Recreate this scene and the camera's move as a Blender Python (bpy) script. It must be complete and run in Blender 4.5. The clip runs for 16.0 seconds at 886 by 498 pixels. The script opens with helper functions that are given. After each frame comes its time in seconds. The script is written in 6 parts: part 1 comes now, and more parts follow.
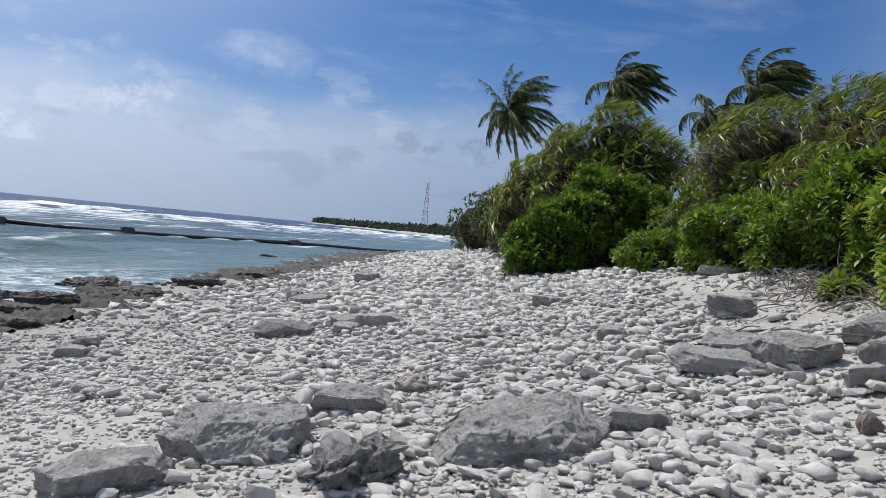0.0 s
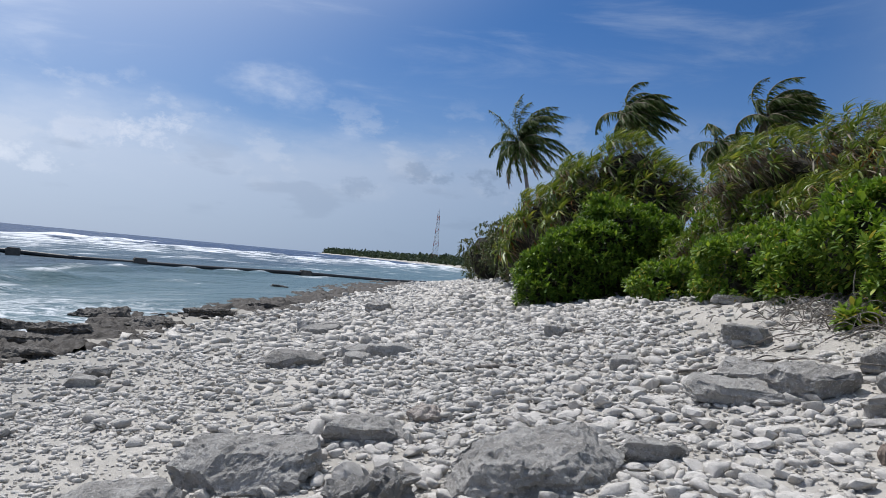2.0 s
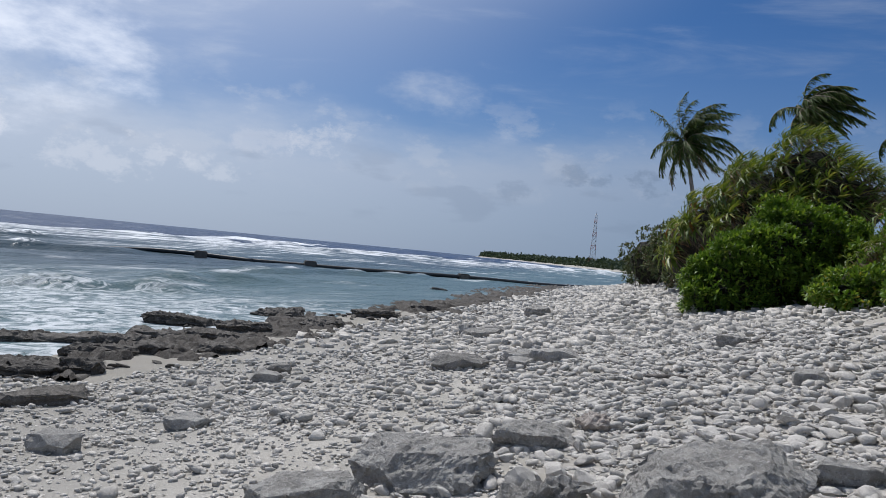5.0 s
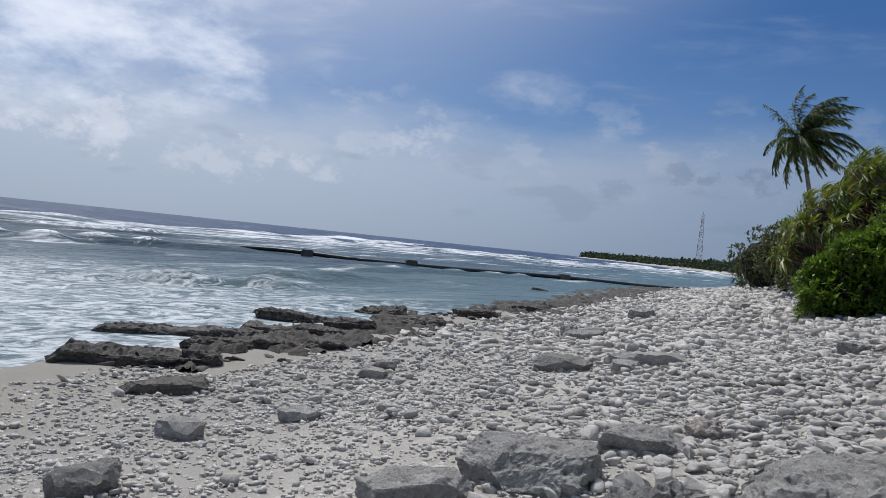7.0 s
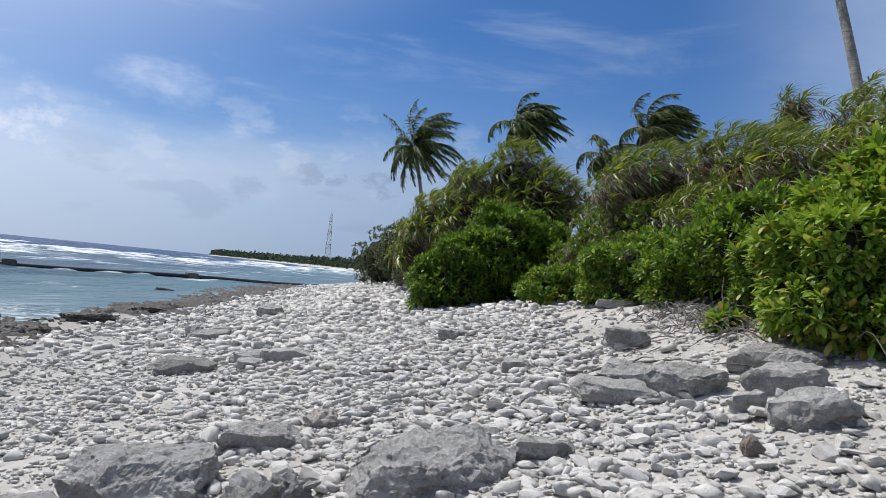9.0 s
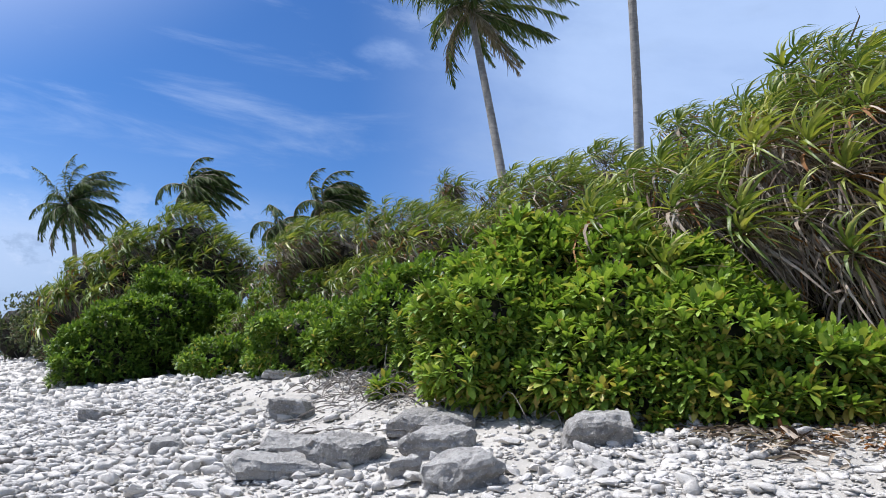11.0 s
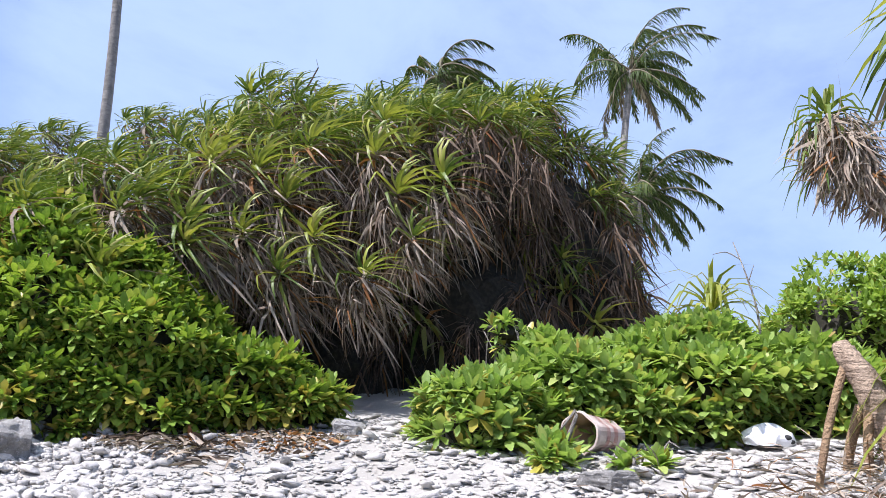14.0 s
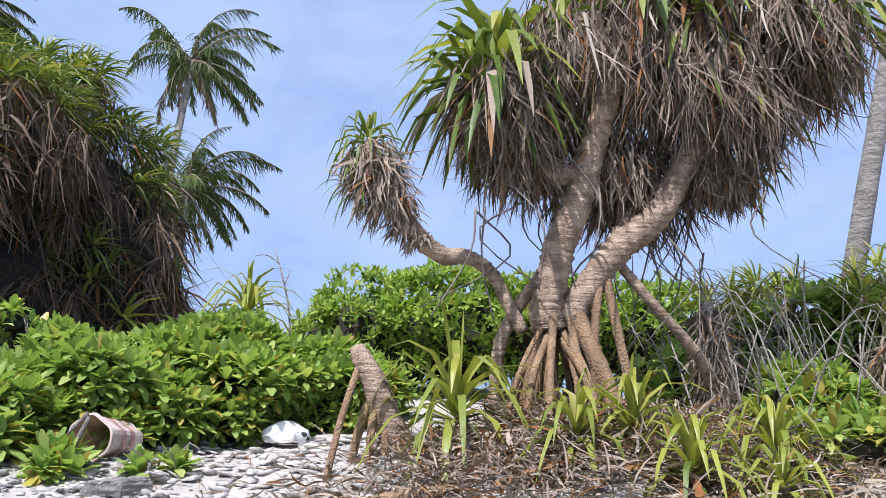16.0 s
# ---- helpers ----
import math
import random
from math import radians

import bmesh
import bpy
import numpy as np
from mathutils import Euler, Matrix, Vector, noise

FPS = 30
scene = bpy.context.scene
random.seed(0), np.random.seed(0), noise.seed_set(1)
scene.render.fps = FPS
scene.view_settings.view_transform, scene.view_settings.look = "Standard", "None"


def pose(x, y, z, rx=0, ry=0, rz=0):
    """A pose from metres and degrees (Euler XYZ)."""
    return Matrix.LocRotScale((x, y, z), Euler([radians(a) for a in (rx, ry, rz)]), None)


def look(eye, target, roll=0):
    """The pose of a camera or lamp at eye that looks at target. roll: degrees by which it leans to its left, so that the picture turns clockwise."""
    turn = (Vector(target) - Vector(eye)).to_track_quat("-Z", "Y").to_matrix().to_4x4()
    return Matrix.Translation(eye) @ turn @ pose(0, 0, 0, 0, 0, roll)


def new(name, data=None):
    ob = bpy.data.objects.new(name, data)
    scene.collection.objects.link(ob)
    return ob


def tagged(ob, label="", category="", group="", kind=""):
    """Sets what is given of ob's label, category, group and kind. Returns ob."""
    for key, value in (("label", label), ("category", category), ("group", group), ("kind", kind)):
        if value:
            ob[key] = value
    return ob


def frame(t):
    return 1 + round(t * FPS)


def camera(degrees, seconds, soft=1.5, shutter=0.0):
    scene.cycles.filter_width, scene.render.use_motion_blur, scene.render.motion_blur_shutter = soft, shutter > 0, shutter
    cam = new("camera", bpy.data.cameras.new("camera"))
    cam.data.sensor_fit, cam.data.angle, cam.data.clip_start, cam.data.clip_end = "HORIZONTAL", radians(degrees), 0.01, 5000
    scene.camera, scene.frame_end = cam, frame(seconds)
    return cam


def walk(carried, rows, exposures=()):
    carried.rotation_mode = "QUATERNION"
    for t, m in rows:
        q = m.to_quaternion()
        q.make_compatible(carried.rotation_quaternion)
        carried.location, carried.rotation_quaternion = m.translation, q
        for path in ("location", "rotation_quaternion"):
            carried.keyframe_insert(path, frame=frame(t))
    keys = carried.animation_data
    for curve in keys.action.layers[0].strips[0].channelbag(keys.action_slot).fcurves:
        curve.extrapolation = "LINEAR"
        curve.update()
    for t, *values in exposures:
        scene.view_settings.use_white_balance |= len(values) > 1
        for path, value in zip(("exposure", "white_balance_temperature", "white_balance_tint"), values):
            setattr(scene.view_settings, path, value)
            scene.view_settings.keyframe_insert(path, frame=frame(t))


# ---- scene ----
cam = camera(60.9, 16.0, 0.8)
# seconds, place in metres, then heading, tilt and lean in degrees
PATH = [
    (0, -0.026, 0.034, 1.591, 0.00, -1.09, 5.52),
    (0.5, -0.024, 0.023, 1.588, -0.26, -0.55, 5.65),
    (1, -0.021, 0.024, 1.598, -0.71, 0.58, 5.32),
    (1.5, -0.024, 0.024, 1.596, -0.77, 1.20, 5.45),
    (2, -0.035, 0.047, 1.580, 1.02, 1.12, 5.38),
    (2.5, -0.046, 0.053, 1.580, 4.14, 0.83, 5.39),
    (3, -0.049, 0.062, 1.577, 6.50, 0.41, 4.99),
    (3.5, -0.066, 0.074, 1.577, 9.62, 0.08, 5.12),
    (3.7, -0.069, 0.087, 1.572, 11.06, -0.05, 4.84),
    (5.8, -0.183, -0.080, 1.610, 14.46, 0.37, 6.32),
    (6, -0.185, -0.084, 1.611, 15.58, 0.21, 6.41),
    (6.5, -0.193, -0.081, 1.605, 18.51, -0.22, 5.99),
    (7, -0.187, -0.085, 1.597, 20.29, -0.52, 5.90),
    (7.5, -0.190, -0.101, 1.602, 17.34, 0.07, 6.05),
    (8, -0.157, -0.097, 1.603, 8.86, 0.85, 4.41),
    (8.5, -0.129, -0.104, 1.603, -2.12, 1.57, 4.46),
    (8.7, -0.120, -0.113, 1.607, -4.51, 1.72, 5.04),
    (10.8, 0.145, 0.157, 1.589, -26.32, 8.72, 4.61),
    (11, 0.116, 0.142, 1.569, -30.83, 9.80, 4.55),
    (11.5, 0.135, 0.117, 1.599, -39.50, 11.36, 5.03),
    (12, 0.168, 0.066, 1.615, -47.89, 12.35, 3.82),
    (12.5, 0.180, 0.072, 1.606, -57.80, 12.74, 3.78),
    (13, 0.152, 0.068, 1.606, -65.24, 12.79, 4.30),
    (13.5, 0.138, 0.079, 1.598, -67.08, 12.43, 3.28),
    (14, 0.196, 0.022, 1.606, -70.95, 13.41, 4.64),
    (14.5, 0.254, -0.065, 1.602, -76.80, 13.84, 5.11),
    (15, 0.279, -0.135, 1.611, -84.19, 14.18, 4.95),
    (15.5, 0.311, -0.063, 1.593, -93.70, 14.91, 2.12),
    (16, 0.319, 0.017, 1.619, -105.68, 15.39, 2.10),
]
walk(cam, [(t, pose(x, y, z, 90 + tilt, 0, yaw) @ pose(0, 0, 0, 0, 0, lean)) for t, x, y, z, yaw, tilt, lean in PATH],
     exposures=[(0, 0.06, 6180, 12), (3.5, -0.02, 6180, 12), (6, -0.31, 6180, 12), (8, -0.27, 6180, 12), (8.7, 0.06, 6180, 12), (10.8, 0.60, 5980, 14), (11, 0.64, 5980, 14), (12, 0.82, 5910, 19), (13, 0.87, 5910, 19), (14.5, 0.91, 5910, 19), (16, 0.74, 5910, 19)])

# ---- light ----
SUN_AZ, SUN_EL = -48.0, 57.0            # degrees from +y towards +x, and above the horizon
world = bpy.data.worlds.new("sky")
scene.world = world
world.use_nodes = True


class Nodes:
    """Short hand for node trees."""

    def __init__(self, tree):
        self.tree = tree
        tree.nodes.clear()

    def add(self, kind, **settings):
        n = self.tree.nodes.new(kind)
        for key, value in settings.items():
            if key == "op":
                n.operation = value
            elif key == "blend":
                n.data_type, n.blend_type = "RGBA", value
            elif key == "kind":
                n.data_type = value
            else:
                n.inputs[key.replace("_", " ")].default_value = value
        return n

    def link(self, a, b):
        self.tree.links.new(a, b)

    def math(self, op, a, b=None, c=None, clamp=False):
        n = self.tree.nodes.new("ShaderNodeMath")
        n.operation, n.use_clamp = op, clamp
        for i, v in enumerate((a, b, c)):
            if v is None:
                continue
            if isinstance(v, (int, float)):
                n.inputs[i].default_value = v
            else:
                self.link(v, n.inputs[i])
        return n.outputs[0]

    def smooth(self, v, lo, hi, out_lo=0.0, out_hi=1.0):
        n = self.tree.nodes.new("ShaderNodeMapRange")
        n.interpolation_type = "SMOOTHSTEP"
        n.inputs[1].default_value, n.inputs[2].default_value = lo, hi
        n.inputs[3].default_value, n.inputs[4].default_value = out_lo, out_hi
        self.link(v, n.inputs[0])
        return n.outputs[0]

    def mix(self, f, a, b, blend="MIX"):
        n = self.tree.nodes.new("ShaderNodeMix")
        n.data_type, n.blend_type = "RGBA", blend
        for slot, v in ((0, f), (6, a), (7, b)):
            if isinstance(v, (int, float)):
                n.inputs[slot].default_value = v
            elif isinstance(v, tuple):
                n.inputs[slot].default_value = (*v, 1)
            else:
                self.link(v, n.inputs[slot])
        return n.outputs[2]

    def noise(self, vec, scale, detail=4.0, rough=0.55, distort=0.0):
        n = self.tree.nodes.new("ShaderNodeTexNoise")
        n.inputs["Scale"].default_value, n.inputs["Detail"].default_value = scale, detail
        n.inputs["Roughness"].default_value, n.inputs["Distortion"].default_value = rough, distort
        if vec is not None:
            self.link(vec, n.inputs["Vector"])
        return n.outputs["Fac"]

    def scaled(self, vec, scale, shift=(0, 0, 0), turn=0.0):
        n = self.tree.nodes.new("ShaderNodeMapping")
        n.inputs["Scale"].default_value, n.inputs["Location"].default_value = scale, shift
        n.inputs["Rotation"].default_value = (0, 0, turn)
        self.link(vec, n.inputs["Vector"])
        return n.outputs[0]


def sky_nodes():
    k = Nodes(world.node_tree)
    out, back = k.add("ShaderNodeOutputWorld"), k.add("ShaderNodeBackground")
    sky = k.add("ShaderNodeTexSky")
    sky.sky_type, sky.sun_disc = "NISHITA", False
    sky.sun_elevation, sky.sun_rotation = radians(SUN_EL), radians(SUN_AZ)
    sky.air_density, sky.dust_density, sky.ozone_density = 1.0, 0.6, 3.0
    way = k.add("ShaderNodeTexCoord").outputs["Generated"]
    split = k.add("ShaderNodeSeparateXYZ")
    k.link(way, split.inputs[0])
    up = split.outputs[2]
    # a veil of low cloud and haze above the horizon, thinning upwards in torn edges
    torn = k.noise(k.scaled(way, (3.0, 3.0, 9.0)), 1.6, 6, 0.6)
    height = k.math("ADD", up, k.math("MULTIPLY_ADD", torn, -0.10, 0.05))
    veil = k.smooth(height, 0.10, 0.19, 0.80, 0.0)
    haze = k.smooth(up, -0.02, 0.32, 0.40, 0.0)
    # small heaped clouds in a belt, and thin wisps higher up
    heap = k.noise(k.scaled(way, (5, 5, 9), (0.3, 0.1, 0)), 2.2, 8, 0.62)
    belt = k.math("MULTIPLY", k.smooth(up, 0.05, 0.12), k.smooth(up, 0.16, 0.23, 1, 0))
    heaps = k.math("MULTIPLY", k.smooth(heap, 0.52, 0.64), belt)
    wisp = k.noise(k.scaled(way, (1.2, 3.2, 7.0), (1.7, 0.4, 0.2), 0.5), 2.0, 7, 0.6, 0.4)
    wisps = k.math("MULTIPLY", k.smooth(wisp, 0.52, 0.80), k.smooth(up, 0.08, 0.2, 0, 0.42))
    # brighter towards the sun, by the angle from it
    sun_way = Vector((math.sin(radians(SUN_AZ)) * math.cos(radians(SUN_EL)), math.cos(radians(SUN_AZ)) * math.cos(radians(SUN_EL)), math.sin(radians(SUN_EL))))
    dot = k.add("ShaderNodeVectorMath")
    dot.operation = "DOT_PRODUCT"
    k.link(way, dot.inputs[0])
    dot.inputs[1].default_value = sun_way
    near_sun = k.smooth(dot.outputs["Value"], 0.27, 0.94)
    white = k.mix(near_sun, (0.255, 0.335, 0.46), (0.92, 0.97, 1.05))
    clear = k.mix(1.0, sky.outputs[0], SKY_GAIN, "MULTIPLY")
    glare = k.math("MULTIPLY", k.smooth(dot.outputs["Value"], 0.57, 0.90), 0.95)
    c = k.mix(glare, clear, white)
    # a thin high veil over the land
    land = k.add("ShaderNodeVectorMath")
    land.operation = "DOT_PRODUCT"
    k.link(way, land.inputs[0])
    land.inputs[1].default_value = (0.92, -0.36, 0.15)
    film = k.noise(k.scaled(way, (2.2, 2.2, 4.0), (0.9, 0.3, 0.5)), 1.4, 7, 0.6, 0.3)
    film = k.math("MULTIPLY", k.smooth(film, 0.25, 0.72, 0.52, 0.86), k.smooth(land.outputs["Value"], 0.06, 0.38))
    c = k.mix(film, c, (0.36, 0.46, 0.62))
    c = k.mix(haze, c, white)
    c = k.mix(wisps, c, white)
    c = k.mix(veil, c, white)
    c = k.mix(k.math("MULTIPLY", heaps, 0.25), c, k.mix(near_sun, (0.48, 0.53, 0.60), (0.95, 0.97, 1.0)))
    grey = k.noise(k.scaled(way, (4, 4, 14), (2.2, 0.6, 0.9)), 2.4, 5, 0.5)
    greys = k.math("MULTIPLY", k.math("MULTIPLY", k.smooth(grey, 0.54, 0.66), k.smooth(up, 0.02, 0.06)), k.smooth(up, 0.09, 0.16, 0.2, 0))
    c = k.mix(greys, c, (0.20, 0.26, 0.36))
    # single clouds: heading, height, half width and half height in degrees, thickness, whiteness
    puff = k.noise(k.scaled(way, (1, 1, 1.5)), 22.0, 9, 0.68)
    soft = k.noise(k.scaled(way, (1, 1, 2.2)), 7.0, 7, 0.6)
    for az, el, wide, high, thick, tone, edge in CLOUDS:
        a, e = radians(az), radians(el)
        offs = []
        for axis, half in (((math.cos(a), -math.sin(a), 0), wide), ((-math.sin(a) * math.sin(e), -math.cos(a) * math.sin(e), math.cos(e)), high)):
            n = k.add("ShaderNodeVectorMath")
            n.operation = "DOT_PRODUCT"
            k.link(way, n.inputs[0])
            n.inputs[1].default_value = axis
            shift = math.sin(radians(half))
            offs.append(k.math("POWER", k.math("ABSOLUTE", k.math("DIVIDE", n.outputs["Value"], shift)), 2.0))
        front = k.add("ShaderNodeVectorMath")
        front.operation = "DOT_PRODUCT"
        k.link(way, front.inputs[0])
        front.inputs[1].default_value = (math.sin(a) * math.cos(e), math.cos(a) * math.cos(e), math.sin(e))
        far = k.math("ADD", offs[0], offs[1])
        worn = k.math("MULTIPLY_ADD", puff if edge else soft, -7.0 if edge else -4.0, k.math("ADD", far, 3.3 if edge else 2.1))
        mask = k.math("MULTIPLY", k.smooth(worn, -0.4, 1.2 if not edge else 0.7, thick, 0.0), k.smooth(front.outputs["Value"], 0.5, 0.6))
        c = k.mix(mask, c, tone)
    k.link(c, back.inputs["Color"])
    back.inputs["Strength"].default_value = 1.0
    k.link(back.outputs[0], out.inputs[0])


CLOUDS = [
    (-14.0, 11.8, 4.6, 1.9, 0.75, (0.60, 0.67, 0.78), 0),
    (-9.0, 9.2, 2.0, 0.9, 0.6, (0.55, 0.62, 0.74), 0),
    (-26.5, 6.9, 3.0, 1.2, 0.45, (0.66, 0.71, 0.80), 1),
    (-22.8, 7.2, 2.6, 1.6, 0.45, (0.72, 0.76, 0.83), 1),
    (-36.5, 4.4, 4.8, 1.7, 0.45, (0.78, 0.82, 0.88), 1),
    (-30.8, 4.4, 3.0, 1.0, 0.5, (0.72, 0.77, 0.84), 1),
    (-45.2, 5.4, 1.8, 2.6, 0.5, (0.86, 0.89, 0.94), 1),
    (-49.0, 5.2, 3.2, 1.1, 0.5, (0.86, 0.89, 0.94), 1),
    (-49.0, 13.0, 14.0, 8.0, 0.78, (1.12, 1.16, 1.22), 0),
    (-3.5, 6.8, 1.1, 0.8, 0.4, (0.20, 0.27, 0.38), 1),
    (-0.8, 6.4, 1.5, 0.7, 0.45, (0.20, 0.27, 0.38), 1),
    (2.2, 6.2, 2.6, 1.1, 0.5, (0.20, 0.27, 0.38), 1),
    (-7.7, 5.1, 1.6, 0.8, 0.35, (0.24, 0.31, 0.42), 1),
    (25.5, 23.8, 2.6, 1.4, 0.35, (0.42, 0.52, 0.68), 0),
]
SKY_GAIN = (0.031, 0.051, 0.074)
sky_nodes()
sun = new("sun", bpy.data.lights.new("sun", "SUN"))
sun.data.energy, sun.data.angle, sun.data.color = 4.0, radians(0.6), (1.0, 0.965, 0.90)
sun.matrix_world = look((0, 0, 60), Vector((0, 0, 60)) - Vector((math.sin(radians(SUN_AZ)) * math.cos(radians(SUN_EL)), math.cos(radians(SUN_AZ)) * math.cos(radians(SUN_EL)), math.sin(radians(SUN_EL)))))
tagged(sun, kind="structure")

# ---- materials ----


def surface(name, build):
    m = bpy.data.materials.new(name)
    m.use_nodes = True
    k = Nodes(m.node_tree)
    out, p = k.add("ShaderNodeOutputMaterial"), k.add("ShaderNodeBsdfPrincipled")
    k.link(p.outputs[0], out.inputs[0])
    where = k.add("ShaderNodeNewGeometry").outputs["Position"]
    build(k, p, where, out)
    return m


def bump(k, p, height, strength, distance):
    b = k.add("ShaderNodeBump")
    b.inputs["Strength"].default_value, b.inputs["Distance"].default_value = strength, distance
    k.link(height, b.inputs["Height"])
    k.link(b.outputs[0], p.inputs["Normal"])


def stone_mat(name, dark, light, spots, rough=0.92, fine=60.0, relief=0.5):
    """Weathered coral stone: two tones in patches, pale specks and pits."""
    def build(k, p, where, out):
        patch, grain = k.noise(where, 4.5, 12, 0.78), k.noise(where, fine, 6, 0.75)
        isl = k.add("ShaderNodeNewGeometry").outputs["Random Per Island"]
        obj = k.add("ShaderNodeObjectInfo").outputs["Random"]
        vary = k.math("FRACT", k.math("ADD", isl, obj))
        c = k.mix(k.smooth(patch, 0.35, 0.68), dark, light)
        c = k.mix(k.math("MULTIPLY", vary, 0.45), c, light)
        odd = k.math("FRACT", k.math("MULTIPLY", vary, 17.3))
        c = k.mix(k.smooth(odd, 0.72, 1.0, 0, 0.55), c, tuple(v * 0.75 for v in dark))
        c = k.mix(k.smooth(grain, 0.53, 0.66, 0, 0.6), c, spots)
        pits = k.noise(where, fine * 0.45, 8, 0.8)
        c = k.mix(k.smooth(pits, 0.33, 0.47, 0.55, 0), c, tuple(v * 0.4 for v in dark))
        k.link(c, p.inputs["Base Color"])
        p.inputs["Roughness"].default_value = rough
        p.inputs["Specular IOR Level"].default_value = 0.2
        crust = k.noise(where, fine * 0.16, 9, 0.82, 0.6)
        bump(k, p, k.math("ADD", k.math("MULTIPLY", crust, 1.3), k.math("ADD", pits, k.math("MULTIPLY", grain, 0.7))), relief, 0.035)
    return surface(name, build)


def leaf_mat(name, a, b, tip, thru=0.35, rough=0.42, gloss=0.4):
    """Leaves: hue differs from leaf to leaf, light shines through."""
    def build(k, p, where, out):
        isl = k.add("ShaderNodeNewGeometry").outputs["Random Per Island"]
        c = k.mix(isl, a, b)
        odd = k.math("FRACT", k.math("MULTIPLY", isl, 37.7))
        c = k.mix(k.smooth(odd, 0.80, 1.0, 0, 0.75), c, tip)
        patch = k.noise(where, 1.3, 3)
        c = k.mix(k.smooth(patch, 0.35, 0.7, 0.25, 0), c, tuple(v * 0.55 for v in a))
        streak = k.noise(where, 38, 2)
        c = k.mix(k.smooth(streak, 0.4, 0.75, 0, 0.22), c, tip)
        k.link(c, p.inputs["Base Color"])
        p.inputs["Roughness"].default_value = rough
        p.inputs["Specular IOR Level"].default_value = gloss
        t, mixer = k.add("ShaderNodeBsdfTranslucent"), k.add("ShaderNodeMixShader")
        k.link(k.mix(1.0, c, (1.0, 1.0, 0.55), "MULTIPLY"), t.inputs["Color"])
        mixer.inputs[0].default_value = thru
        k.link(p.outputs[0], mixer.inputs[1])
        k.link(t.outputs[0], mixer.inputs[2])
        k.link(mixer.outputs[0], out.inputs[0])
    return surface(name, build)


def bark_mat(name, a, b, scale, rings=0.0):
    def build(k, p, where, out):
        n, fine = k.noise(k.scaled(where, (1, 1, 0.35 if not rings else 1)), scale, 6, 0.65), k.noise(where, scale * 7, 3)
        c = k.mix(k.smooth(n, 0.32, 0.68), a, b)
        c = k.mix(k.smooth(fine, 0.5, 0.8, 0, 0.4), c, tuple(v * 0.45 for v in a))
        h = fine
        if rings:                                        # leaf scars round the stem
            scar = k.noise(k.scaled(where, (1.2, 1.2, rings)), 3.0, 4, 0.6)
            c = k.mix(k.smooth(scar, 0.45, 0.66, 0, 0.5), c, tuple(v * 0.5 for v in a))
            h = k.math("ADD", scar, k.math("MULTIPLY", fine, 0.6))
        k.link(c, p.inputs["Base Color"])
        p.inputs["Roughness"].default_value = 0.85
        bump(k, p, h, 0.9, 0.03)
    return surface(name, build)


def plain_mat(name, a, b, scale, rough=0.7, metal=0.0):
    def build(k, p, where, out):
        n, fine = k.noise(where, scale, 5), k.noise(where, scale * 9, 3)
        c = k.mix(k.smooth(n, 0.35, 0.7), a, b)
        c = k.mix(k.smooth(fine, 0.55, 0.8, 0, 0.3), c, tuple(v * 0.6 for v in a))
        k.link(c, p.inputs["Base Color"])
        p.inputs["Roughness"].default_value, p.inputs["Metallic"].default_value = rough, metal
        bump(k, p, fine, 0.2, 0.005)
    return surface(name, build)


def sand_build(k, p, where, out):
    big, mid, grain, speck = k.noise(where, 0.55, 5), k.noise(where, 6, 5), k.noise(where, 90, 4), k.noise(where, 28, 5, 0.7)
    c = k.mix(k.smooth(big, 0.35, 0.65), (0.360, 0.334, 0.292), (0.475, 0.444, 0.398))
    c = k.mix(k.smooth(mid, 0.42, 0.66, 0, 0.7), c, (0.35, 0.33, 0.295))
    c = k.mix(k.smooth(speck, 0.56, 0.66, 0, 0.6), c, (0.55, 0.535, 0.50))
    c = k.mix(k.smooth(grain, 0.36, 0.28, 0, 0.7), c, (0.24, 0.22, 0.20))
    split = k.add("ShaderNodeSeparateXYZ")
    k.link(where, split.inputs[0])
    # wet below the reach of the waves; leaf mould inland, under the plants
    gravel = k.smooth(k.math("ADD", split.outputs[2], k.math("MULTIPLY", mid, 0.3)), -0.38, -0.15, 0.65, 0)
    c = k.mix(gravel, c, (0.31, 0.295, 0.27))
    wet = k.smooth(k.math("ADD", split.outputs[2], k.math("MULTIPLY", mid, 0.14)), -0.62, -0.50, 0.55, 0)
    c = k.mix(wet, c, (0.30, 0.275, 0.23))
    k.link(c, p.inputs["Base Color"])
    p.inputs["Roughness"].default_value = 0.95
    p.inputs["Specular IOR Level"].default_value = 0.15
    bump(k, p, k.math("ADD", speck, k.math("MULTIPLY", grain, 0.5)), 0.7, 0.03)


def reef_line(k, where):
    """Metres in front of (positive) or beyond the reef's edge, where the swell breaks."""
    split = k.add("ShaderNodeSeparateXYZ")
    k.link(where, split.inputs[0])
    return k.math("MULTIPLY", k.math("ADD", k.math("MULTIPLY_ADD", split.outputs[1], -0.285, 136.0), split.outputs[0]), 0.962)


def along_reef(k, where, across, along):
    """Coordinates turned to run along the reef, then stretched."""
    return k.scaled(k.scaled(where, (1, 1, 0), turn=0.278), (across, along, 1))


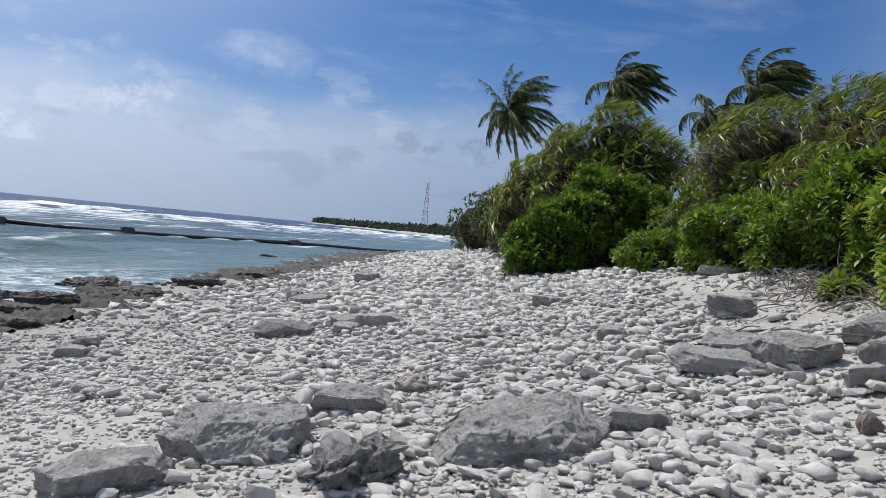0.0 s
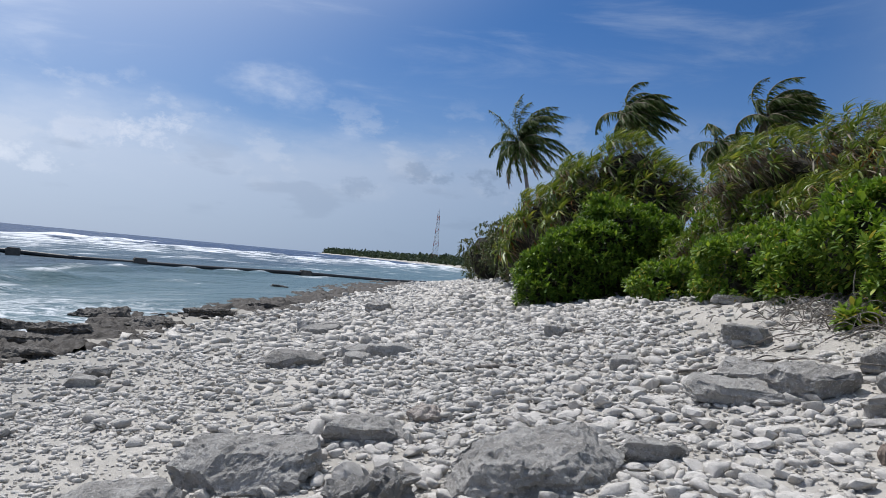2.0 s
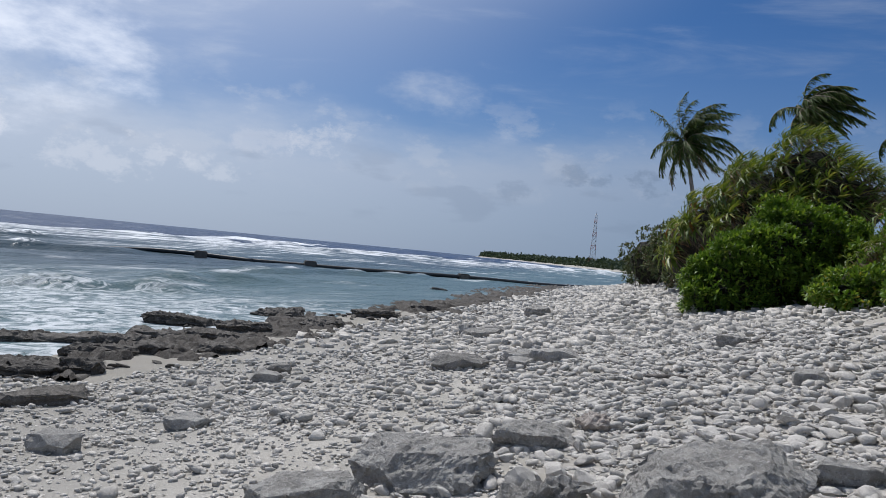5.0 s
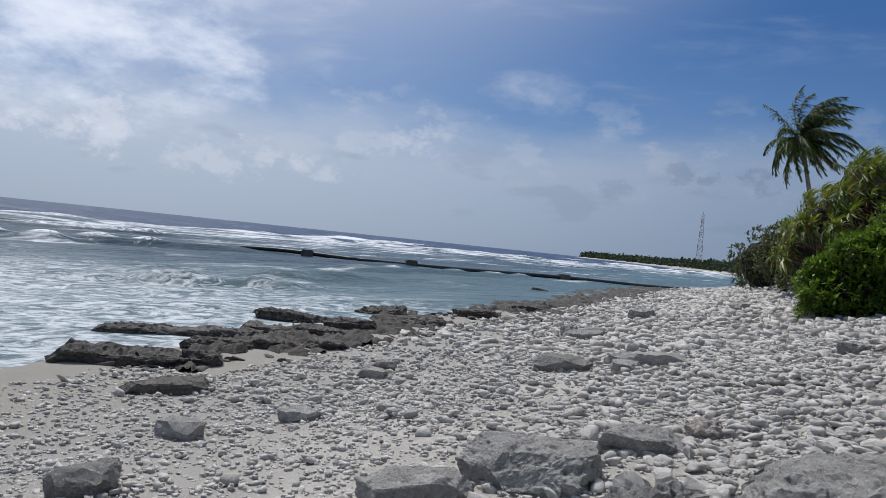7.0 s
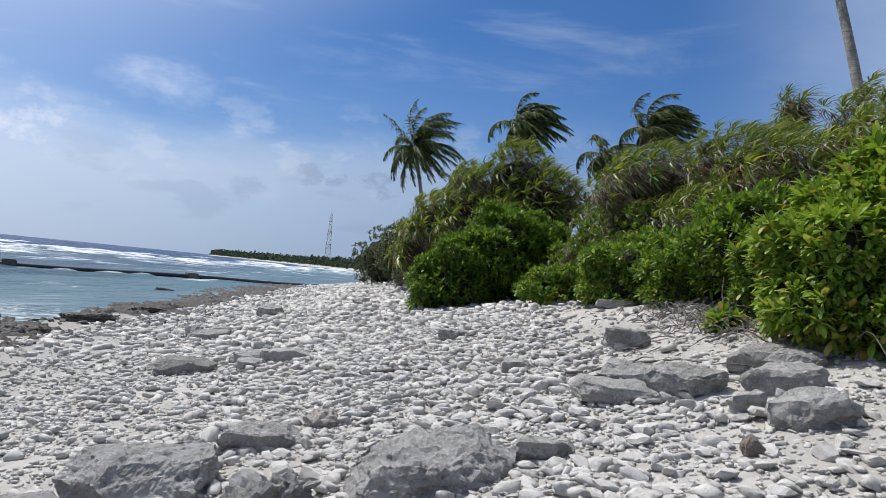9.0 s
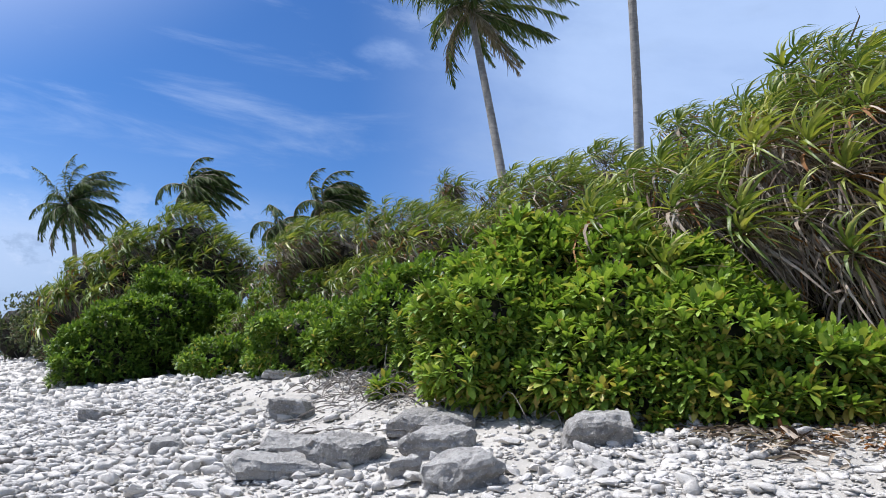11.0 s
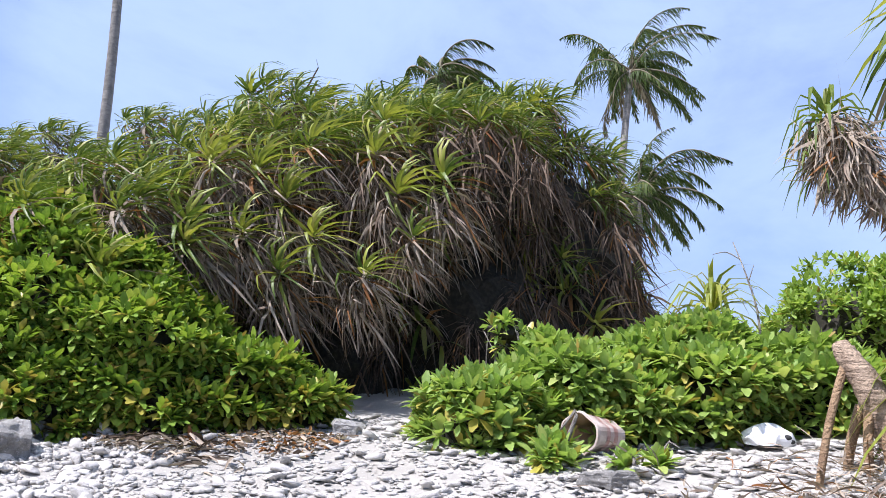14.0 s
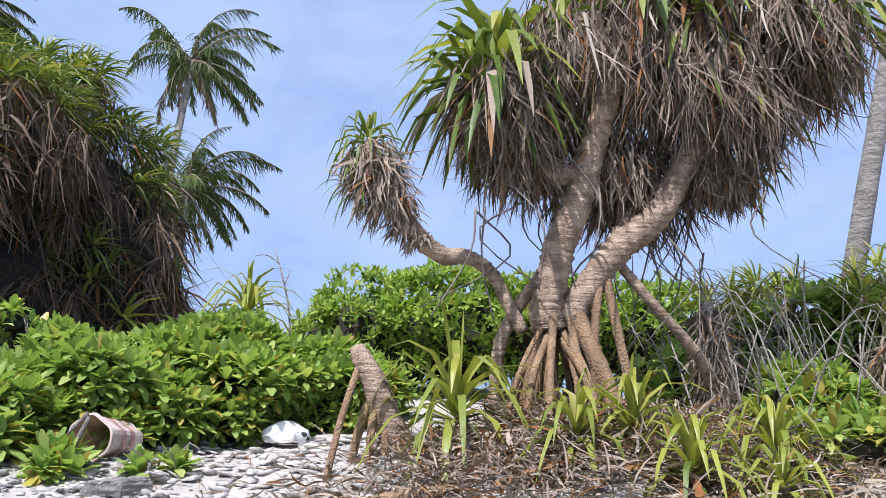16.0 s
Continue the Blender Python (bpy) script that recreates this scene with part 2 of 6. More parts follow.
def water_build(k, p, where, out):
    d = reef_line(k, where)
    rough_edge = k.noise(k.scaled(where, (0.05, 0.05, 0), turn=0.4), 1.0, 5)
    d2 = k.math("MULTIPLY_ADD", k.math("SUBTRACT", rough_edge, 0.5), 70.0, d)
    patch = k.noise(k.scaled(where, (0.03, 0.03, 0)), 1.0, 5)
    lagoon = k.mix(k.smooth(patch, 0.35, 0.68), (0.027, 0.052, 0.072), (0.050, 0.084, 0.102))
    c = k.mix(k.smooth(d2, -10, 18), (0.007, 0.026, 0.075), lagoon)
    # shallows over pale sand near the beach
    split = k.add("ShaderNodeSeparateXYZ")
    k.link(where, split.inputs[0])
    near = k.smooth(k.math("ADD", k.math("MULTIPLY", patch, 8.0), split.outputs[0]), -24.0, -9.0)
    c = k.mix(k.math("MULTIPLY", near, 0.7), c, (0.092, 0.150, 0.156))
    # foam: the breakers on the reef, drifting streaks, the wash on the beach
    streak_way = along_reef(k, where, 0.20, 0.05)
    lace = k.noise(streak_way, 1.0, 9, 0.74, 1.2)
    fine = k.noise(along_reef(k, where, 1.7, 1.2), 1.0, 9, 0.72, 1.8)
    band = k.math("MULTIPLY", k.smooth(d2, -6, 6), k.smooth(d2, 20, 95, 1, 0))
    reef_foam = k.smooth(k.math("ADD", lace, k.math("MULTIPLY", band, 0.155)), 0.57, 0.72, 0, 0.85)
    thin = k.smooth(k.math("MULTIPLY", lace, k.math("ADD", 0.55, fine)), 0.64, 0.80, 0, 0.5)
    nearf = k.math("MULTIPLY", k.smooth(split.outputs[0], -75, -22), k.smooth(split.outputs[1], 42, 16))
    wash = k.smooth(k.math("ADD", k.math("MULTIPLY", fine, 0.8), k.math("MULTIPLY", nearf, 0.17)), 0.49, 0.65, 0, 0.7)
    wash = k.math("MULTIPLY", wash, nearf)
    crest = k.smooth(k.math("MULTIPLY_ADD", k.smooth(d, 60, 30), -0.22, split.outputs[2]), -0.40, -0.20)
    torn = k.smooth(k.math("ADD", k.math("MULTIPLY", fine, 0.6), k.math("MULTIPLY", lace, 0.4)), 0.40, 0.54)
    foam = k.math("MAXIMUM", k.math("MAXIMUM", reef_foam, thin), k.math("MAXIMUM", wash, k.math("MULTIPLY", crest, torn)))
    far_caps = k.math("MULTIPLY", k.smooth(k.noise(along_reef(k, where, 0.05, 0.012), 1.0, 6, 0.7), 0.68, 0.75, 0, 0.5), k.smooth(d, 0, -30))
    rows = k.noise(along_reef(k, where, 0.34, 0.028), 1.0, 7, 0.62, 0.5)
    rows = k.math("MULTIPLY", k.smooth(rows, 0.58, 0.66, 0, 0.75), k.math("MULTIPLY", k.smooth(fine, 0.36, 0.54), k.smooth(patch, 0.36, 0.58)))
    foam = k.math("MAXIMUM", k.math("MAXIMUM", foam, rows), far_caps, clamp=True)
    k.link(k.mix(foam, c, (0.78, 0.80, 0.82)), p.inputs["Base Color"])
    k.link(k.math("MULTIPLY_ADD", foam, 0.5, 0.28), p.inputs["Roughness"])
    p.inputs["IOR"].default_value = 1.33
    p.inputs["Specular IOR Level"].default_value = 0.09
    ripple = k.noise(along_reef(k, where, 1.6, 0.6), 1.0, 5, 0.6)
    chop = k.noise(along_reef(k, where, 0.25, 0.09), 1.0, 4, 0.55)
    bump(k, p, k.math("ADD", k.math("MULTIPLY", ripple, 0.25), chop), 1.0, 0.8)


SAND = surface("coral_sand", sand_build)
WATER = surface("sea_water", water_build)
STONE = stone_mat("bleached_coral", (0.43, 0.402, 0.362), (0.62, 0.588, 0.542), (0.69, 0.66, 0.62), fine=70, relief=0.5)
BOULDER = stone_mat("grey_coral_rock", (0.215, 0.202, 0.182), (0.46, 0.44, 0.408), (0.64, 0.62, 0.59), fine=46, relief=0.75)
REEF = stone_mat("dark_reef_rock", (0.055, 0.048, 0.041), (0.155, 0.140, 0.122), (0.28, 0.262, 0.235), 0.75, 30, 0.5)
LEDGE = stone_mat("wet_beach_rock", (0.036, 0.031, 0.027), (0.100, 0.089, 0.078), (0.20, 0.187, 0.168), 0.7, 24, 0.8)
BROWN = stone_mat("brown_stone", (0.12, 0.092, 0.074), (0.22, 0.178, 0.148), (0.3, 0.25, 0.2))
PINK = stone_mat("pinkish_coral", (0.44, 0.375, 0.325), (0.57, 0.505, 0.45), (0.6, 0.54, 0.5), fine=30, relief=1.0)
SHRUB = leaf_mat("shrub_leaf", (0.118, 0.230, 0.026), (0.30, 0.420, 0.052), (0.50, 0.51, 0.12), 0.36, 0.5, 0.3)
SHRUB_PALE = leaf_mat("pale_shrub_leaf", (0.19, 0.325, 0.065), (0.40, 0.535, 0.135), (0.58, 0.61, 0.20), 0.48, 0.5, 0.3)
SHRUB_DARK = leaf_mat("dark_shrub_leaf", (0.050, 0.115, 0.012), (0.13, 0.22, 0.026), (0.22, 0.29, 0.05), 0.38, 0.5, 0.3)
YELLOW = leaf_mat("yellowed_leaf", (0.40, 0.36, 0.06), (0.46, 0.40, 0.09), (0.34, 0.20, 0.06), 0.3)
BLADE = leaf_mat("pandanus_leaf", (0.058, 0.112, 0.018), (0.160, 0.215, 0.034), (0.33, 0.35, 0.08), 0.30, 0.45, 0.35)
BLADE_PALE = leaf_mat("pale_pandanus_leaf", (0.18, 0.24, 0.034), (0.37, 0.39, 0.065), (0.50, 0.44, 0.14), 0.36, 0.42, 0.4)
DEAD = leaf_mat("dead_leaf", (0.052, 0.035, 0.024), (0.165, 0.116, 0.079), (0.30, 0.23, 0.17), 0.05, 0.8, 0.15)
DEAD_MID = leaf_mat("weathered_dead_leaf", (0.135, 0.098, 0.072), (0.30, 0.232, 0.178), (0.42, 0.345, 0.275), 0.10, 0.85, 0.1)
DEAD_PALE = leaf_mat("bleached_dead_leaf", (0.235, 0.183, 0.133), (0.44, 0.36, 0.275), (0.52, 0.47, 0.39), 0.12, 0.8, 0.2)
RUST = leaf_mat("rust_leaf", (0.22, 0.085, 0.03), (0.34, 0.17, 0.06), (0.40, 0.26, 0.12), 0.2, 0.7, 0.2)
FROND = leaf_mat("palm_frond", (0.034, 0.066, 0.016), (0.085, 0.130, 0.030), (0.19, 0.20, 0.07), 0.28, 0.55, 0.2)
FROND_DRY = leaf_mat("dry_palm_frond", (0.12, 0.10, 0.06), (0.24, 0.20, 0.12), (0.3, 0.26, 0.18), 0.15, 0.7, 0.2)
# desaturated foliage green: distance haze put into the leaf colour
FAR_GREEN = leaf_mat("far_foliage", (0.045, 0.068, 0.045), (0.07, 0.095, 0.06), (0.10, 0.12, 0.08), 0.2, 0.7, 0.1)
GREY_GREEN = leaf_mat("grey_green_foliage", (0.055, 0.085, 0.035), (0.115, 0.14, 0.06), (0.24, 0.21, 0.13), 0.2, 0.6, 0.2)
PALM_BARK = bark_mat("palm_bark", (0.17, 0.155, 0.135), (0.28, 0.26, 0.23), 4, 5.0)
PAND_BARK = bark_mat("pandanus_bark", (0.21, 0.145, 0.098), (0.47, 0.350, 0.245), 9, 12.0)
ROOT_BARK = bark_mat("prop_root_bark", (0.19, 0.115, 0.065), (0.36, 0.24, 0.13), 9)
TWIG = bark_mat("dry_twig", (0.13, 0.115, 0.10), (0.30, 0.27, 0.235), 12)
GREY_TWIG = bark_mat("grey_stem", (0.25, 0.22, 0.18), (0.43, 0.39, 0.33), 12)
# brown-black of the plants' cores: inner shade put into the colour
SHADE = plain_mat("inner_shade", (0.016, 0.014, 0.009), (0.038, 0.032, 0.021), 22, 0.95)
PIPE = plain_mat("black_pipe", (0.012, 0.013, 0.014), (0.03, 0.03, 0.03), 2, 0.5)

# ---- tools ----
SEA = -0.7
WIND = np.array((0.85, -0.45, 0.0))


def edge_x(y):
    """Where the plants begin, across the beach, at y along it."""
    return np.interp(y, [-6, -2, -0.8, 0, 3, 6, 10, 15, 19, 23, 30, 70, 130, 260, 450, 640, 1000, 1390, 1430, 1500],
                     [4.2, 4.3, 5.4, 5.8, 5.4, 4.8, 4.5, 4.7, 3.8, 2.0, 1.8, 3, 16, 40, 36, 24, -76, -246, -222, 300])


def edge_z(y):
    return np.interp(y, [-6, -2, 0, 3, 8, 14, 19, 23, 55, 120, 1500], [1.55, 1.5, 1.45, 1.40, 1.40, 1.45, 1.0, 0.85, 0.9, 0.9, 0.9])


def shore_x(y):
    """The water line."""
    return np.interp(y, [-300, 18, 28, 80, 130, 260, 450, 640, 1000, 1390, 1430, 1500],
                     [-8.9, -8.9, -7.6, -5.5, 3, 25, 22, 8, -96, -268, -240, 280])


def ground_z(x, y):
    e, s, top = edge_x(y), shore_x(y), edge_z(y)
    u = np.maximum((x - s) / (e - s), 0)
    beach = SEA + (top - SEA) * np.minimum(u, 1) ** 2
    inland = np.minimum(np.maximum(x - e, 0) * 0.16, 1.1)
    under = np.minimum(np.maximum(s - x, 0) * 0.09, 2.5)
    mound = 0.22 * np.exp(-(((x - 5.5) / 1.0) ** 2 + ((y + 2.7) / 1.4) ** 2))
    return beach + inland - under + mound


def mesh_object(name, verts, quads, mats, index=None, parent=None, label="", smooth=False):
    """One mesh object from arrays of corners and four-sided faces."""
    me = bpy.data.meshes.new(name)
    verts, quads = np.asarray(verts, np.float32).reshape(-1, 3), np.asarray(quads, np.int32)
    me.vertices.add(len(verts))
    me.vertices.foreach_set("co", verts.ravel())
    me.loops.add(quads.size)
    me.loops.foreach_set("vertex_index", quads.ravel())
    me.polygons.add(len(quads))
    me.polygons.foreach_set("loop_start", np.arange(0, quads.size, quads.shape[1], dtype=np.int32))
    if index is not None:
        me.polygons.foreach_set("material_index", np.asarray(index, np.int32))
    if smooth:
        me.polygons.foreach_set("use_smooth", np.ones(len(quads), bool))
    for m in mats:
        me.materials.append(m)
    me.update(calc_edges=True)
    me.validate()
    ob = new(name, me)
    ob.parent = parent
    if label:
        tagged(ob, label)
    return ob


def part(name, bm, material, parent, label=""):
    """Links a bmesh as one mesh object under a thing or a part."""
    me = bpy.data.meshes.new(name)
    bm.to_mesh(me)
    bm.free()
    me.materials.append(material)
    ob = new(name, me)
    ob.parent = parent
    if label:
        tagged(ob, label)
    return ob


def thing(name, place, label, category, group="", kind=""):
    """A thing's root, at its base; its parts keep world coordinates less that place."""
    ob = new(name)
    ob.location = place
    ob.empty_display_size = 0.2
    return tagged(ob, label, category, group, kind)


def unit(v):
    v = np.asarray(v, float)
    return v / np.maximum(np.linalg.norm(v, axis=-1, keepdims=True), 1e-9)


class Heap:
    """Collects corners, faces and material numbers, to become one mesh."""

    def __init__(self):
        self.v, self.q, self.m, self.n = [], [], [], 0

    def put(self, v, q, m=0):
        v = np.asarray(v, float).reshape(-1, 3)
        q = np.asarray(q)
        self.v.append(v)
        self.q.append(q + self.n)
        self.m.append(np.full(len(q), m) if np.isscalar(m) else np.asarray(m))
        self.n += len(v)

    def done(self, name, mats, parent=None, label="", smooth=False, off=(0, 0, 0)):
        return mesh_object(name, np.concatenate(self.v) - np.asarray(off), np.concatenate(self.q), mats, np.concatenate(self.m), parent, label, smooth)


def blades(base, way, length, width, droop, profile, wind=0.0, fold=0.25, spin=None, kink=0.0, rng=None, curl=0.0, thin=False):
    """Leaf strips, three corners across: each starts at base, runs along way, sags by droop and is swept by the wind."""
    base, way = np.asarray(base, float), unit(way)
    n, s = len(base), np.linspace(0, 1, len(profile))
    length, width, droop = (np.broadcast_to(np.asarray(a, float), (n,)) for a in (length, width, droop))
    up = np.array((0, 0, 1.0))
    side = np.cross(way, up)
    flat = np.linalg.norm(side, axis=1) < 0.05
    side[flat] = (1, 0, 0)
    side = unit(side)
    if spin is not None:
        other = np.cross(side, way)
        side = side * np.cos(spin)[:, None] + other * np.sin(spin)[:, None]
    bend = np.zeros((n, len(s), 3))
    bend += (way * length[:, None])[:, None, :] * s[None, :, None]
    bend[:, :, 2] -= (droop * length)[:, None] * s[None, :] ** 2
    bend += (WIND * wind)[None, None, :] * length[:, None, None] * (s ** 2)[None, :, None]
    if curl:
        bend += side[:, None, :] * (length * curl * rng.normal(size=n))[:, None, None] * (s ** 2)[None, :, None]
    if kink:
        late = np.maximum(s - 0.55, 0)[None, :] * length[:, None] * kink * rng.random((n, 1))
        bend[:, :, 2] -= late
    # keep each strip at its length
    seg = np.diff(bend, axis=1)
    seg *= (length[:, None] / (len(s) - 1) / np.maximum(np.linalg.norm(seg, axis=2), 1e-6))[:, :, None]
    mid = np.concatenate([np.zeros((n, 1, 3)), np.cumsum(seg, axis=1)], axis=1) + base[:, None, :]
    normal = unit(np.cross(side, way))
    half = (width[:, None] * 0.5 * np.asarray(profile)[None, :])[:, :, None] * side[:, None, :]
    lift = (width[:, None] * fold * np.asarray(profile)[None, :])[:, :, None] * normal[:, None, :]
    k = len(s)
    if thin:
        v = np.stack([mid - half, mid + half], axis=2)
        i = np.arange(k - 1)
        one = np.stack([i * 2, i * 2 + 1, i * 2 + 3, i * 2 + 2], 1)
        q = (np.arange(n) * k * 2)[:, None, None] + one[None]
        return v.reshape(-1, 3), q.reshape(-1, 4), len(one)
    v = np.stack([mid - half + lift, mid, mid + half + lift], axis=2)
    i = np.arange(k - 1)
    one = np.concatenate([np.stack([i * 3 + a, i * 3 + a + 1, i * 3 + a + 4, i * 3 + a + 3], 1) for a in (0, 1)])
    q = (np.arange(n) * k * 3)[:, None, None] + one[None]
    return v.reshape(-1, 3), q.reshape(-1, 4), len(one)


def smooth_line(points, n):
    """n points along a smooth curve through the given ones."""
    p = np.asarray(points, float)
    if len(p) == 2:
        return p[0] + (p[1] - p[0]) * np.linspace(0, 1, n)[:, None]
    e = np.concatenate([[2 * p[0] - p[1]], p, [2 * p[-1] - p[-2]]])
    out = []
    for u in np.linspace(0, len(p) - 1 - 1e-6, n):
        i, f = int(u), u - int(u)
        a, b, c, d = e[i], e[i + 1], e[i + 2], e[i + 3]
        out.append(0.5 * (2 * b + (c - a) * f + (2 * a - 5 * b + 4 * c - d) * f * f + (3 * b - a - 3 * c + d) * f ** 3))
    return np.array(out)


def tube(points, radii, sides=8, n=None, rough=0.0, rng=None, rings=0.0):
    """A closed limb along points, with radii from start to end."""
    line = smooth_line(points, n or max(3, len(points) * 3))
    r = np.interp(np.linspace(0, 1, len(line)), np.linspace(0, 1, len(radii)), radii)
    t = unit(np.gradient(line, axis=0))
    ref = np.array((0.31, 0.83, 0.46))
    a = unit(np.cross(t, ref))
    b = np.cross(t, a)
    ang = np.arange(sides) * 2 * math.pi / sides
    rr = np.repeat(r[:, None], sides, 1)
    if rng is not None and rough:
        rr = rr * (1 + rough * (rng.random(rr.shape) - 0.5))
    if rings:
        rr = rr * (1 + rings * (np.arange(len(line)) % 2 - 0.5))[:, None]
    v = line[:, None] + rr[:, :, None] * (np.cos(ang)[None, :, None] * a[:, None] + np.sin(ang)[None, :, None] * b[:, None])
    k = len(line)
    i, j = np.meshgrid(np.arange(k - 1), np.arange(sides), indexing="ij")
    q = np.stack([i * sides + j, i * sides + (j + 1) % sides, (i + 1) * sides + (j + 1) % sides, (i + 1) * sides + j], -1).reshape(-1, 4)
    v = np.concatenate([v.reshape(-1, 3), line[:1], line[-1:]])
    j = np.arange(0, sides, 2)
    cap0 = np.stack([np.full(len(j), k * sides), (j + 2) % sides, (j + 1) % sides, j], 1)
    cap1 = np.stack([np.full(len(j), k * sides + 1), (k - 1) * sides + j, (k - 1) * sides + (j + 1) % sides, (k - 1) * sides + (j + 2) % sides], 1)
    return v, np.concatenate([q, cap0, cap1])


def on_blobs(blobs, n, rng, low=-0.55, lump=0.16, depth=0.0):
    """n places on the skin of a clump of swelling forms, with the way outwards."""
    blobs = np.asarray(blobs, float)
    area = blobs[:, 3] * (blobs[:, 3] + blobs[:, 4])
    pick = rng.choice(len(blobs), size=n * 3, p=area / area.sum())
    d = unit(rng.normal(size=(n * 3, 3)))
    b = blobs[pick]
    size = np.stack([b[:, 3], b[:, 3], b[:, 4]], 1)
    p0 = b[:, :3] + d * size
    wave = 0.7 * np.sin(p0[:, 0] * 5.3 + p0[:, 2] * 3.1) * np.sin(p0[:, 1] * 4.7 + p0[:, 2] * 5.9) + np.sin(d[:, 0] * 5.1 + b[:, 0] * 3) * np.sin(d[:, 1] * 4.3 + b[:, 1] * 5) + np.sin(d[:, 2] * 6.7 + b[:, 2] * 7 + d[:, 0] * 3)
    f = 1 + lump * 0.6 * wave - depth * rng.random(n * 3)
    p = b[:, :3] + d * size * f[:, None]
    out = unit(d / size)
    ok = d[:, 2] > low
    for o in blobs:
        inside = (((p - o[:3]) / (o[3], o[3], o[4])) ** 2).sum(1)
        ok &= inside > (0.72 - depth)
    ok &= p[:, 2] > ground_z(p[:, 0], p[:, 1]) + 0.02
    return p[ok][:n], out[ok][:n]


def ragged(blobs, n, rng, small=0.18, big=0.38, low=-0.2):
    """The same clump with n lesser swellings on its skin, for an uneven outline."""
    out = list(blobs)
    for _ in range(n):
        b = blobs[rng.integers(len(blobs))]
        d = unit(rng.normal(size=3) + (0, 0, 0.25))
        if d[2] < low:
            d[2] = -d[2]
        f = rng.uniform(small, big)
        out.append((b[0] + d[0] * b[3] * 0.85, b[1] + d[1] * b[3] * 0.85, b[2] + d[2] * b[4] * 0.85, f * min(b[3], 1.4), f * min(b[4], 1.2)))
    return out


# near-black solid cores: they block the view through and stand for inner shade
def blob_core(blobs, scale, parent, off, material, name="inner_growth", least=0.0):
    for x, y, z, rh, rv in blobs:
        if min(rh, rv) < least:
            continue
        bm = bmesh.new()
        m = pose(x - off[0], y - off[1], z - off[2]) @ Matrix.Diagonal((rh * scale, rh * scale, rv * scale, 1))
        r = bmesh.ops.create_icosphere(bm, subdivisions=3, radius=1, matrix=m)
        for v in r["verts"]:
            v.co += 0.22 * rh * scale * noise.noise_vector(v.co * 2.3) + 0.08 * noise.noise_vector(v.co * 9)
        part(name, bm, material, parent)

# ---- ground, sea and distance ----


def spread(lo, hi, fine, grow, middle=0.0):
    """Grid lines that lie close together near the middle and ever wider away from it."""
    out, step, v = [middle], fine, middle
    while v < hi:
        step = fine if abs(v - middle) < 12 else step * grow
        v += step
        out.append(min(v, hi))
    v, step, low = middle, fine, []
    while v > lo:
        step = fine if abs(v - middle) < 12 else step * grow
        v -= step
        low.append(max(v, lo))
    return np.array(low[::-1] + out)


def sheet(name, xs, ys, height, material, label, category):
    gx, gy = np.meshgrid(xs, ys)
    v = np.stack([gx, gy, height(gx, gy)], -1)
    w = len(xs)
    i, j = np.meshgrid(np.arange(len(ys) - 1), np.arange(w - 1), indexing="ij")
    a = i * w + j
    q = np.stack([a, a + 1, a + w + 1, a + w], -1).reshape(-1, 4)
    ob = mesh_object(name, v, q, [material], smooth=True)
    return tagged(ob, label, category, kind="structure")


def rough_ground(x, y):
    z = ground_z(x, y)
    near = np.clip(1 - (np.hypot(x, y) - 40) / 40, 0, 1)
    r = 0.022 * np.sin(1.9 * x + 0.7 * y) * np.sin(1.3 * y - 0.4 * x) + 0.016 * np.sin(5.3 * x + 1.1) * np.sin(4.7 * y + 0.6 * x) + 0.009 * np.sin(11.9 * x + 3 * y) * np.sin(13.1 * y - 2 * x)
    return z + r * near


ground = sheet("ground", spread(-320, 4000, 0.24, 1.08), spread(-900, 4300, 0.24, 1.06, 6.0), rough_ground, SAND,
               "pale coral sand beach sloping to the sea", "ground")


def sea_height(x, y):
    d = (x + 136 - 0.285 * y) * 0.962                    # metres in front of the reef's edge
    along = (0.285 * x + y) * 0.962
    swell = 0.08 * np.sin(0.55 * d + 0.05 * along + 0.8 * np.sin(0.07 * along)) + 0.05 * np.sin(1.3 * d - 0.21 * along) * np.sin(0.35 * along + 0.2 * d)
    swell += 0.02 * np.sin(2.9 * d + 0.4 * along) * np.sin(1.1 * along)
    shore = np.clip((shore_x(y) - x) / 7, 0, 1)
    z = SEA + swell * (0.05 + 0.95 * shore)
    for at, height, wide, a0, a1 in ((107, 0.5, 1.0, 12, 22), (104, 0.42, 1.1, 20, 31), (97, 0.42, 1.2, 30, 56), (82, 0.62, 1.6, 0, 40), (64, 0.7, 2.0, 14, 46)):
        u = d - at - 0.7 * np.sin(along * 0.4) - 0.05 * along
        face = np.where(u > 0, np.exp(-(u / (wide * 0.55)) ** 2), np.exp(-(u / (wide * 1.6)) ** 2))
        z += height * face * np.clip((along - a0) / 3, 0, 1) * np.clip((a1 - along) / 3, 0, 1) * (0.75 + 0.25 * np.sin(along * 1.7))
    for at, height in ((8, 1.25), (26, 0.9), (-25, 0.8)):
        u = d - at - 6 * np.sin(along * 0.021 + at)
        z += height * np.exp(-(u / 4.0) ** 2) * np.clip(0.35 + np.sin(along * 0.043 + at) + 0.5 * np.sin(along * 0.13 + at), 0, 1)
    z -= 0.2 * np.clip((x - shore_x(y)) / 1.5, 0, 1)
    far = np.clip(-d / 200, 0, 1)
    z += far * 0.5 * np.sin(0.09 * d + 0.02 * along) * np.sin(0.03 * along)
    return z


